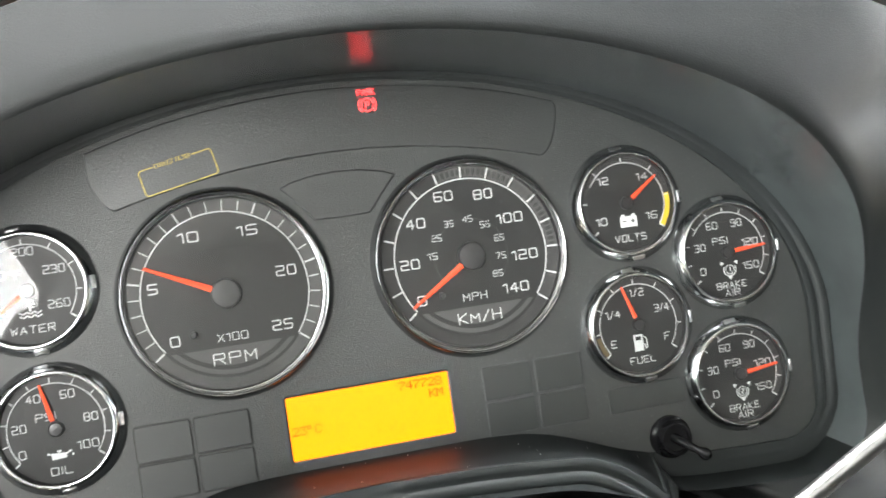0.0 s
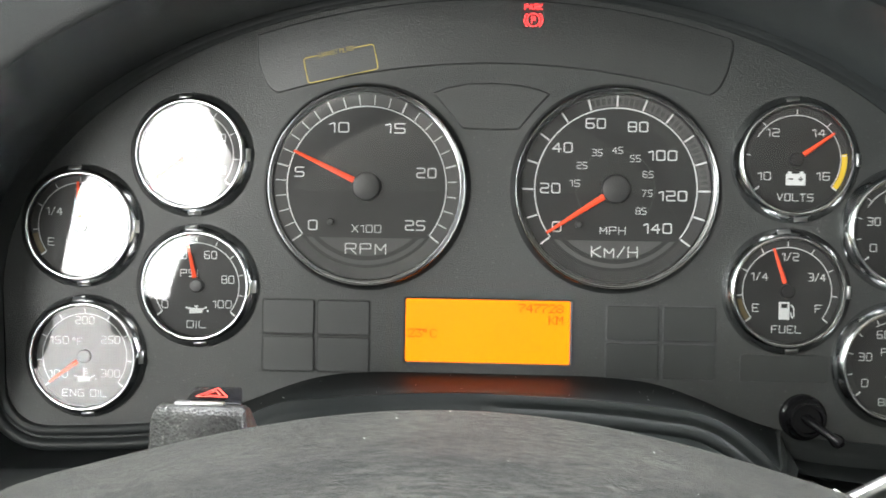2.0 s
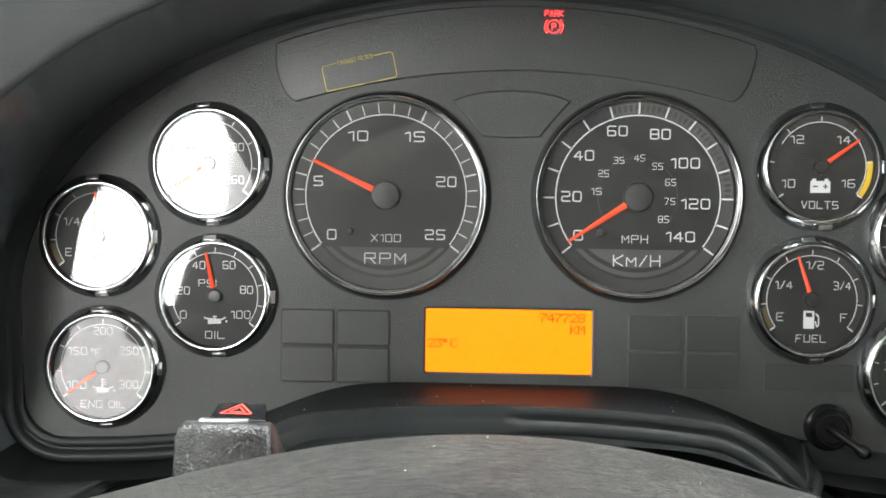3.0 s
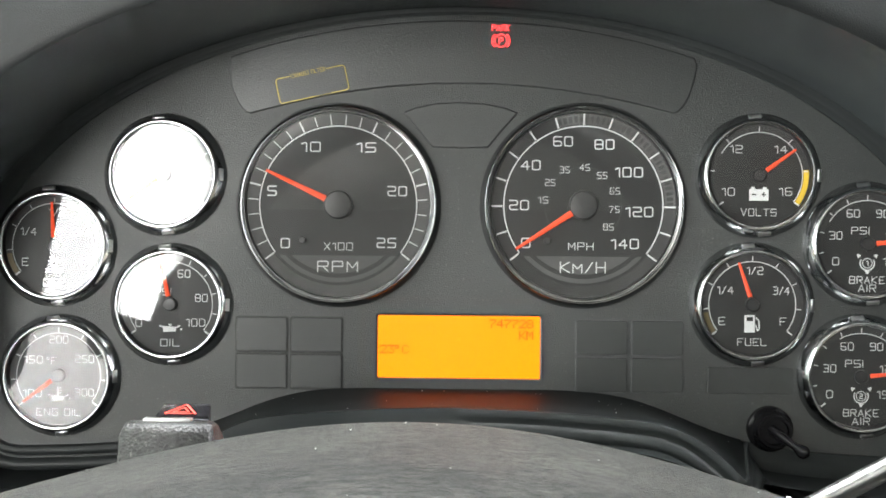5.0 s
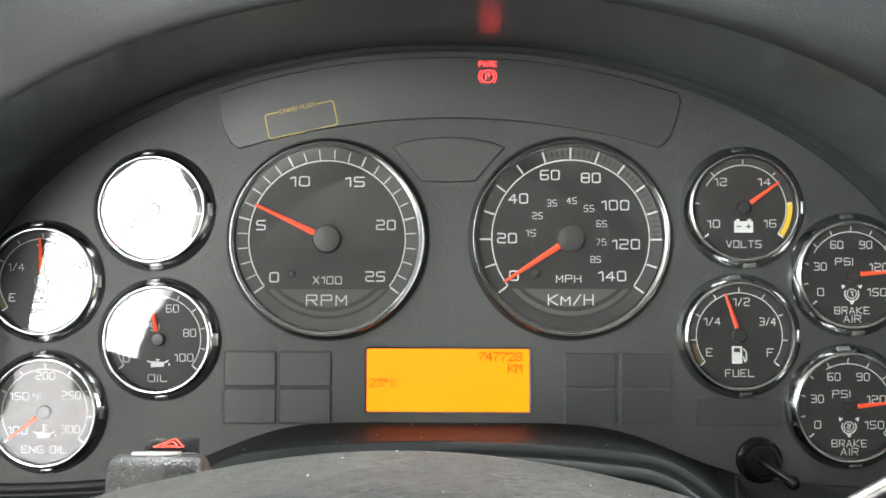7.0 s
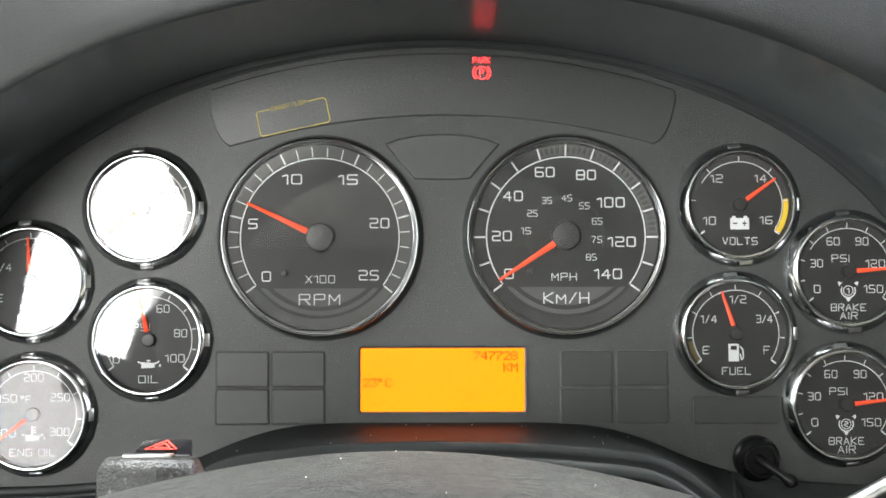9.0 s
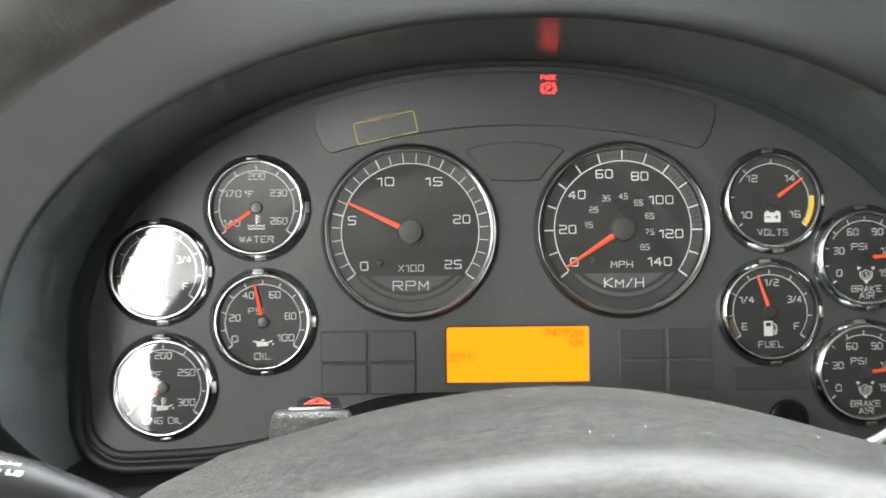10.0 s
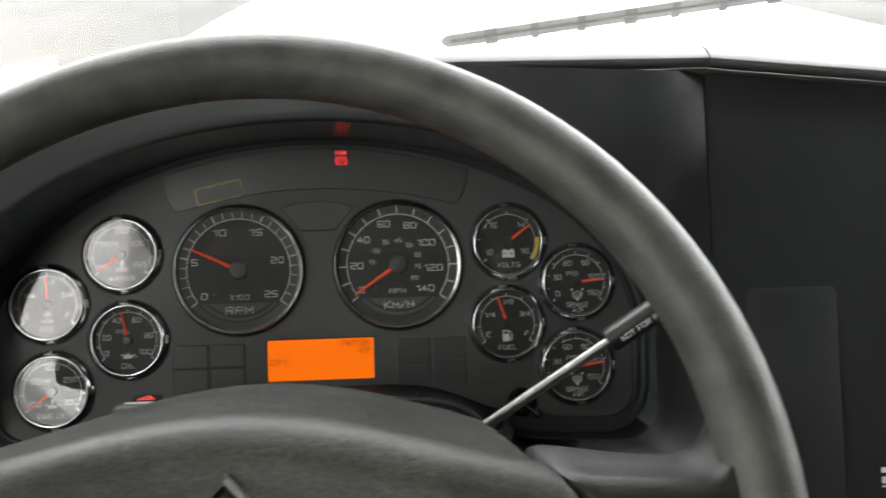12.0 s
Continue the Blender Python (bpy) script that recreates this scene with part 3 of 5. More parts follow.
for off in (0.0, 0.0052):
    line = [(-0.2684 - off + (0.0046 - z) * 0.119, -0.0800, z) for z in (0.046, 0.030, 0.014, -0.002, -0.018, -0.034)]
    part("trim_ridge", tube(line, [0.0006, 0.0014, 0.0015, 0.0015, 0.0014, 0.0006], 10), FASCIA, dashboard)
# crumbs and dust lying on the ledge
crumbs = bmesh.new()
pick = random.Random(11)
for _ in range(26):
    k = pick.choice(ledge)
    t = pick.uniform(0.15, 0.95)
    x, z = INNER[k]
    x += pick.uniform(-0.003, 0.003)
    y, z = 0.001 - 0.045 * t * arch(x, z), z + (FRONT[k][1] - z) * t
    bmesh.ops.create_icosphere(crumbs, subdivisions=1, radius=pick.uniform(0.0001, 0.00028), matrix=Matrix.Translation((x, y, z + 0.0001)))
tagged(part("dust", crumbs, PAPER, dashboard, "pale specks of dust"), kind="stuff")

# telltale lenses in the panel's top, and the smoked patch between the two large gauges
RPM_AT, KMH_AT = (-0.0593, 0.0536), (0.0597, 0.0541)


def telltale_outline():
    def quad(p, q, r, n):
        return [((1 - t) ** 2 * p[0] + 2 * t * (1 - t) * q[0] + t * t * r[0], (1 - t) ** 2 * p[1] + 2 * t * (1 - t) * q[1] + t * t * r[1]) for t in [i / n for i in range(n)]]
    pts = quad((-0.103, 0.098), (-0.111, 0.100), (-0.1145, 0.122), 6)
    pts += [(0.2335 * math.cos(a), 0.1440 * math.sin(a)) for a in [radians(119.0 - 58 * i / 24) for i in range(25)]]
    pts += quad((0.1145, 0.122), (0.111, 0.101), (0.103, 0.099), 6)
    pts += quad((0.103, 0.099), (0.0, 0.128), (-0.103, 0.098), 24)
    return pts


telltales = thing("telltale_display", Matrix(), "smoked warning light strip with a lit red parking symbol", "display")
part("lens", plate(telltale_outline(), -0.0009, 0.0009, 0.0007), SMOKED, telltales, "dark smoked plastic", smooth=None)
patch = [(-0.028, 0.099), (-0.022, 0.1015), (-0.012, 0.1035), (0.0, 0.1042), (0.012, 0.1035), (0.022, 0.1015), (0.028, 0.099), (0.020, 0.090), (0.0135, 0.082), (0.0, 0.0815), (-0.0135, 0.082), (-0.020, 0.090)]
part("lower_lens", plate(patch, -0.0009, 0.0009, 0.0007), SMOKED, telltales, smooth=None)
part("warning_word", words("PARK", 0.0193, 0.1402, 0.0030, -0.00125, width=0.0088, bold=0.00005), RED_LIGHT, telltales, "lit red word")
sign = words("P", 0.0193, 0.1340, 0.0034, -0.00125, width=0.0022, bold=0.00008)
for r0, r1, a0, a1 in ((0.0028, 0.0033, 0, 360), (0.0040, 0.0045, -48, 48), (0.0040, 0.0045, 132, 228)):
    ring = arc_band(r0, r1, a0, a1, -0.00125, n=28)
    bmesh.ops.translate(ring, verts=ring.verts, vec=(0.0193, 0, 0.1340))
    tmp = bpy.data.meshes.new("tmp")
    ring.to_mesh(tmp)
    ring.free()
    sign.from_mesh(tmp)
part("warning_symbol", sign, RED_LIGHT, telltales, "lit red letter in a bracketed circle")


def filter_frame():
    """A rounded box in thin line, open in the middle below, with its two words set in the top line."""
    bm = bmesh.new()
    w, h, r, line = 0.0345, 0.0122, 0.0014, 0.00045
    pts = round_rect(-w / 2, w / 2, -h / 2, h / 2, r, 4)
    for (x0, z0), (x1, z1) in zip(pts, pts[1:] + pts[:1]):
        if abs(z0 - h / 2) < 1e-6 and abs(z1 - h / 2) < 1e-6:
            bar(bm, x0, z0, 0.0082, z0, line, 0)
            bar(bm, -0.0102, z0, x1, z1, line, 0)
        elif abs(z0 + h / 2) < 1e-6 and abs(z1 + h / 2) < 1e-6:
            bar(bm, x0, z0, 0.0005, z1, line, 0)
            bar(bm, 0.0005, z0, 0.0085, z1, line * 0.5, 0)
            bar(bm, 0.0085, z0, x1, z1, line, 0)
        else:
            bar(bm, x0, z0, x1, z1, line, 0)
    words("EXHAUST FILTER", -0.001, h / 2, 0.0021, 0.0, width=0.0172, bm=bm)
    bmesh.ops.transform(bm, matrix=pose(-0.0726, -0.00125, 0.1124, 0, -12.3, 0), verts=bm.verts)
    return bm


part("filter_box", filter_frame(), FILTER, telltales, "thin yellow printed box with two words")

# the message display
display = thing("message_display", Matrix(), "lit amber message display with dark dot-matrix figures", "display")
part("backlight", plate(round_rect(-0.0395, 0.0395, -0.0304, 0.0, 0.0008), -0.0004, 0.004), LCD, display, "glowing amber screen")
fr = bmesh.new()
for o, i_ in ((round_rect(-0.0405, 0.0405, -0.0314, 0.001, 0.0012), round_rect(-0.0395, 0.0395, -0.0304, 0.0, 0.0008)),):
    ov = [fr.verts.new((x, -0.0012, z)) for x, z in o]
    iv = [fr.verts.new((x, -0.0009, z)) for x, z in i_]
    ob_ = [fr.verts.new((x, 0.0, z)) for x, z in o]
    ib_ = [fr.verts.new((x, 0.0, z)) for x, z in i_]
    for k in range(len(ov)):
        j = (k + 1) % len(ov)
        fr.faces.new((ov[k], ov[j], iv[j], iv[k]))
        fr.faces.new((ov[k], ob_[k], ob_[j], ov[j]))
        fr.faces.new((iv[k], iv[j], ib_[j], ib_[k]))
    bmesh.ops.recalc_face_normals(fr, faces=fr.faces)
part("display_frame", fr, TILE, display)
DOTS = {"7": "11111000010001000100010000100001000", "4": "00010001100101010010111110001000010", "2": "01110100010000100010001000100011111",
        "8": "01110100011000101110100011000101110", "K": "10001100101010011000101001001010001", "M": "10001110111010110101100011000110001",
        "3": "11111000100010000010000011000101110", "o": "11100101001110000000000000000000000", "C": "01110100011000010000100001000101110"}


def dots(text, x, z, pitch_x=0.00068, pitch_z=0.00060, step=0.0036):
    bm = bmesh.new()
    for n, ch in enumerate(text):
        for k, bit in enumerate(DOTS[ch]):
            if bit == "1":
                cx, cz = x + n * step + (k % 5) * pitch_x, z - (k // 5) * pitch_z
                bm.faces.new([bm.verts.new((cx + a * pitch_x * 0.53, -0.0005, cz + b * pitch_z * 0.53)) for a, b in ((-1, -1), (1, -1), (1, 1), (-1, 1))])
    return bm


part("odometer_figures", dots("747728", 0.0152, -0.0019), LCD_INK, display)
part("unit_letters", dots("KM", 0.0296, -0.0075), LCD_INK, display)
part("temperature_figures", dots("23oC", -0.0381, -0.0148), LCD_INK, display)

# switch blanks, in two blocks of four, and a blank slot
for x0 in (-0.1090, 0.0568):
    for cx in (0, 0.0270):
        for cz, h in ((-0.0017, 0.0166), (-0.0197, 0.0166)):
            blank = thing("switch_blank", pose(x0 + cx, 0, cz), "flat black plastic switch blank in the instrument panel", "switch blank", "switch blanks")
            part("cover", plate(round_rect(0, 0.0250, -h, 0, 0.0012), -0.0007, 0.0007, 0.0004), TILE, blank, smooth=None)
            gap = bmesh.new()
            o = round_rect(-0.0006, 0.0256, -h - 0.0006, 0.0006, 0.0015)
            i_ = round_rect(0, 0.0250, -h, 0, 0.0012)
            ov = [gap.verts.new((x, -0.0002, z)) for x, z in o]
            iv = [gap.verts.new((x, -0.0002, z)) for x, z in i_]
            for k in range(len(ov)):
                gap.faces.new((ov[k], iv[k], iv[(k + 1) % len(iv)], ov[(k + 1) % len(ov)]))
            # right block's gaps are pale, painting the highlight along their edges
            part("gap", gap, INK if x0 < 0 else GAP_GLINT, blank)
slot = thing("blank_slot", Matrix(), "wide black blank cover below the fuel gauge", "switch blank")
part("cover", plate(round_rect(0.1205, 0.1620, -0.0365, -0.0235, 0.0012), -0.0007, 0.0007, 0.0004), TILE, slot, smooth=None)

# dimmer knob with a lever, on the lower panel
knob = thing("ignition_switch", pose(0.1505, 0, -0.0530) @ Matrix.Scale(0.74, 4), "black round switch with a slim key lever below the gauges", "switch")
part("collar", lathe([(0.0150, 0.0), (0.0146, -0.003), (0.0130, -0.0045), (0.0120, -0.006), (0.0115, -0.0110), (0.0105, -0.0122), (0.0088, -0.0120), (0.0082, -0.010), (0.0001, -0.010)], 40), GLOSS, knob)
part("key_lever", tube([(-0.001, -0.009, 0.001), (0.001, -0.015, -0.001), (0.0050, -0.020, -0.0040), (0.0088, -0.0235, -0.0068), (0.0104, -0.0248, -0.0080), (0.0122, -0.0262, -0.0094), (0.0140, -0.0275, -0.0106), (0.0152, -0.0284, -0.0114)],
                       [0.0036, 0.0034, 0.0028, 0.0026, 0.0038, 0.0044, 0.0036, 0.0008], 14), GLOSS, knob)


# ---- gauges ----
def needle_mesh(angle, r0, r1, w0, w1, y):
    bm = bmesh.new()
    a = radians(angle)
    d, s = Vector((math.cos(a), 0, math.sin(a))), Vector((-math.sin(a), 0, math.cos(a)))
    up = Vector((0, -0.0006, 0))
    base = Vector((0, y, 0))
    tip = [bm.verts.new(base + d * r1 + s * w1 / 2 * k) for k in (-1, 1)]
    tail = [bm.verts.new(base + d * r0 + s * w0 / 2 * k) for k in (-1, 1)]
    ridge0, ridge1 = bm.verts.new(base + d * r0 + up), bm.verts.new(base + d * r1 + up * 0.6)
    bm.faces.new((tail[0], tip[0], ridge1, ridge0))
    bm.faces.new((ridge0, ridge1, tip[1], tail[1]))
    bm.faces.new((tail[0], ridge0, tail[1]))
    bm.faces.new((tip[0], tip[1], ridge1))
    bm.faces.new((tail[0], tail[1], tip[1], tip[0]))
    bmesh.ops.recalc_face_normals(bm, faces=bm.faces)
    return bm


A0, A1 = 217.2, -37.2


def merge(bm, other, vec=(0, 0, 0)):
    bmesh.ops.translate(other, verts=other.verts, vec=vec)
    me = bpy.data.meshes.new("tmp")
    other.to_mesh(me)
    other.free()
    bm.from_mesh(me)
    bpy.data.meshes.remove(me)


def big_gauge(name, at, label, numerals, ticks, majors, needle, name_word, unit, small=(), blocks=None):
    R = 0.0502
    g = thing(name, pose(at[0], 0, at[1]), label, "gauge", "large gauges")
    part("bezel", lathe([(R, 0.0005), (R - 0.0003, -0.0012), (R - 0.0020, -0.0049), (R - 0.0024, -0.0056), (R - 0.0028, -0.0058), (R - 0.0032, -0.0056), (R - 0.0036, -0.0048), (R - 0.0042, -0.0046), (R - 0.0046, -0.0050), (R - 0.0050, -0.0049), (R - 0.0053, -0.0040)], 96),
         DARK_CHROME, g, "polished chrome ring")
    part("well", lathe([(R - 0.0053, -0.0041), (R - 0.0054, -0.0030), (R - 0.0055, -0.0012)], 96), WELL, g)
    part("face", lathe([(R - 0.0040, -0.0015), (0.0384, -0.0015), (0.0200, -0.0015), (0.0001, -0.0015)], 96), FACE, g)
    part("scale_ring", arc_band(0.0392, 0.0446, 0, 360, -0.0018, -0.0030, 96), RING_DARK if blocks else RING, g)
    lower = bmesh.new()
    rr, chord = 0.0335, -0.0247
    half = math.sqrt(0.0378 ** 2 - chord ** 2)
    ring = [(half, chord)] + [(0.0378 * math.cos(a), 0.0378 * math.sin(a)) for a in [math.atan2(chord, half) - (math.pi + 2 * math.atan2(chord, half)) * i / 24 for i in range(25)]]
    lower.faces.new([lower.verts.new((x, -0.00175, z)) for x, z in ring[1:]])
    bmesh.ops.triangulate(lower, faces=lower.faces)
    lower.normal_update()
    if lower.faces[:][0].normal.y > 0:
        bmesh.ops.reverse_faces(lower, faces=lower.faces)
    part("name_field", lower, RING, g, "grey lower field")
    part("dark_arc", arc_band(0.0335, 0.0356, 222, 318, -0.0019, n=32), FACE, g)
    part("scale_line", arc_band(0.0381, 0.0387, A0, A1, -0.0021, n=72), PRINT, g)
    sc = bmesh.new()
    for i in range(ticks + 1):
        a = radians(A0 + (A1 - A0) * i / ticks)
        big = i % majors == 0
        r0, r1 = 0.0390, 0.0442 if big else 0.0436
        bar(sc, r0 * math.cos(a), r0 * math.sin(a), r1 * math.cos(a), r1 * math.sin(a), 0.0008 if big else 0.0005, -0.0022, -0.0035)
    part("tick_marks", sc, PRINT, g)
    if blocks:
        part("upper_band", arc_band(0.0394, 0.0440, blocks[0], blocks[1], -0.0020, -0.0031, 60), RING, g)
        bl = bmesh.new()
        n = 30
        for i in range(n):
            a0, a1 = [radians(blocks[0] + (blocks[1] - blocks[0]) * (i + k) / n) for k in (0.2, 0.85)]
            vs = [bl.verts.new((r * math.cos(a), y, r * math.sin(a))) for r, y, a in ((0.0402, -0.0023, a0), (0.0432, -0.0030, a0), (0.0432, -0.0030, a1), (0.0402, -0.0023, a1))]
            bl.faces.new(vs)
        part("shaded_blocks", bl, RING_DARK, g)
        part("inner_line", arc_band(0.0184, 0.0187, A0, A1, -0.0020, n=60), DIM_PRINT, g)
    for body, x, z in numerals:
        part("numeral", words(body, x / 1000, z / 1000, 0.0050, width={1: 0.0046, 2: 0.0096, 3: 0.0135}[len(body)], bold=0.00006), PRINT, g)
    for body, x, z in small:
        part("small_numeral", words(body, x / 1000, z / 1000, 0.0033, width=0.0050, bold=0.0), PRINT, g)
    part("unit_word", words(unit[0], unit[1] / 1000, unit[2] / 1000, 0.0038, width=unit[3] / 1000, bold=0.0), PRINT, g)
    part("name_word", words(name_word[0], 0, -0.0300, 0.0054, width=name_word[1], bold=0.00002), PRINT, g)
    part("stop_pin", lathe([(0.0017, -0.0015), (0.0017, -0.0030), (0.0012, -0.0034), (0.0001, -0.0034)], 12), HUB, g).location = (-0.0172, 0, -0.0172)
    nd = part("needle", needle_mesh(needle, 0.0045, 0.0388, 0.0031, 0.0013, -0.0033), NEEDLE, g, "orange-red pointer")
    part("hub", lathe([(0.0070, -0.0016), (0.0069, -0.0034), (0.0063, -0.0041), (0.0048, -0.0044), (0.0001, -0.0045)], 40), HUB, nd, "dark domed cap")
    part("lens", lathe([(R - 0.0052, -0.0046), (0.0300, -0.0047), (0.0150, -0.0047), (0.0001, -0.0047)], 64), LENS, g, "clear lens", smooth=60, shadow=False)
    return g


big_gauge("tachometer", RPM_AT, "large round tachometer with black dial and chrome ring", (("0", -25.7, -18.9), ("5", -32.4, 6.6), ("10", -13.5, 28.2), ("15", 13.5, 28.0), ("20", 28.8, 6.8), ("25", 23.7, -18.4)),
          25, 5, 154.6, ("RPM", 0.0200), ("X100", 0.3, -20.3, 14.2))
big_gauge("speedometer", KMH_AT, "large round speedometer with black dial and chrome ring",
          (("0", -27.6, -18.3), ("20", -31.0, 0.0), ("40", -25.5, 19.4), ("60", -10, 31.0), ("80", 10, 29.6), ("100", 21.9, 16.2), ("120", 27.0, -2.9), ("140", 20.2, -18.4)),
          14, 1, 213.4, ("Km/H", 0.0222), ("MPH", -1.0, -19.8, 12.2),
          (("15", -19.4, 2.5), ("25", -16.1, 11), ("35", -9.1, 17.2), ("45", 0.6, 18.4), ("55", 9, 14.6), ("65", 15.2, 7.1), ("75", 15, -1.8), ("85", 12.2, -10.3)),
          (A0 + (A1 - A0) * 6 / 14, A0 + (A1 - A0) * 12 / 14))


def icon_battery():
    bm = bmesh.new()
    bar(bm, -0.0046, 0, 0.0046, 0, 0.0055, -0.0022)
    for x in (-0.0028, 0.0028):
        bar(bm, x - 0.0009, 0.0032, x + 0.0009, 0.0032, 0.0011, -0.0022)
    dark = bmesh.new()
    bar(dark, -0.0034, 0.0002, -0.0012, 0.0002, 0.0006, -0.0024)
    bar(dark, 0.0012, 0.0002, 0.0034, 0.0002, 0.0006, -0.0024)
    bar(dark, 0.0023, -0.0010, 0.0023, 0.0014, 0.0006, -0.00245)
    return bm, dark


def icon_pump():
    bm = bmesh.new()
    bar(bm, -0.0012, -0.0042, -0.0012, 0.0042, 0.0050, -0.0022)
    for a, b in (((0.0018, 0.0030), (0.0032, 0.0016)), ((0.0032, 0.0016), (0.0034, -0.0024)), ((0.0034, -0.0024), (0.0026, -0.0034)), ((0.0026, -0.0034), (0.0018, -0.0006))):
        bar(bm, *a, *b, 0.0006, -0.0022)
    dark = bmesh.new()
    bar(dark, -0.0027, 0.0023, 0.0003, 0.0023, 0.0020, -0.0024)
    return bm, dark


def icon_brake(body):
    bm = arc_band(0.0021, 0.0025, 0, 360, -0.0022, n=24)
    merge(bm, arc_band(0.0031, 0.0037, 150, 390, -0.0022, n=24))
    for x, s in ((-0.0036, -1), (0.0036, 1)):
        bar(bm, x, 0.0030, x + s * 0.0012, 0.0042, 0.0022, -0.0022, w1=0.0006)
    bar(bm, 0, -0.0036, 0, -0.0052, 0.0024, -0.0022, w1=0.0008)
    words(body, 0, 0, 0.0026, -0.0022, wide=1.0, bm=bm, bold=0.0001)
    return bm, None


def icon_can(thermo=False):
    bm = bmesh.new()
    bar(bm, -0.0034, -0.0006, 0.0030, -0.0006, 0.0030, -0.0022, w1=0.0022)
    bar(bm, -0.0034, 0.0004, -0.0052, 0.0010, 0.0008, -0.0022)
    bar(bm, 0.0028, 0.0000, 0.0052, 0.0012, 0.0007, -0.0022)
    bar(bm, 0.0056, -0.0012, 0.0056, -0.0002, 0.0008, -0.0022)
    if thermo:
        bar(bm, -0.0003, 0.0005, -0.0003, 0.0050, 0.0009, -0.0022)
        for k in range(3):
            bar(bm, 0.0002, 0.0020 + k * 0.0012, 0.0016, 0.0020 + k * 0.0012, 0.0005, -0.0022)
    else:
        bar(bm, -0.0010, 0.0016, 0.0010, 0.0016, 0.0006, -0.0022)
        bar(bm, 0, 0.0008, 0, 0.0016, 0.0006, -0.0022)
    return bm, None


def icon_water():
    bm = bmesh.new()
    bar(bm, 0, -0.0010, 0, 0.0045, 0.0009, -0.0022)
    for k in range(3):
        bar(bm, 0.0005, 0.0008 + k * 0.0014, 0.0020, 0.0008 + k * 0.0014, 0.0005, -0.0022)
    for row in (-0.0016, -0.0032):
        for k in range(6):
            x = -0.0048 + k * 0.0016
            up = 0.0005 if k % 2 else -0.0005
            bar(bm, x, row - up, x + 0.0016, row + up, 0.0006, -0.0022)
    return bm, None


def icon_def():
    bm = bmesh.new()
    for row in (-0.0038, -0.0024):
        for q in range(6):
            bar(bm, -0.0045 + q * 0.0015, row + 0.0004 * (q % 2), -0.0030 + q * 0.0015, row + 0.0004 * ((q + 1) % 2), 0.00045, -0.0022)
    merge(bm, arc_band(0.0013, 0.0018, 0, 360, -0.0022, n=20), (0, 0, 0.0008))
    for a in (20, 55, 90, 125, 160):
        c, d = math.cos(radians(a)), math.sin(radians(a))
        bar(bm, 0.0023 * c, 0.0008 + 0.0023 * d, 0.0034 * c, 0.0008 + 0.0034 * d, 0.0005, -0.0022)
    return bm, None


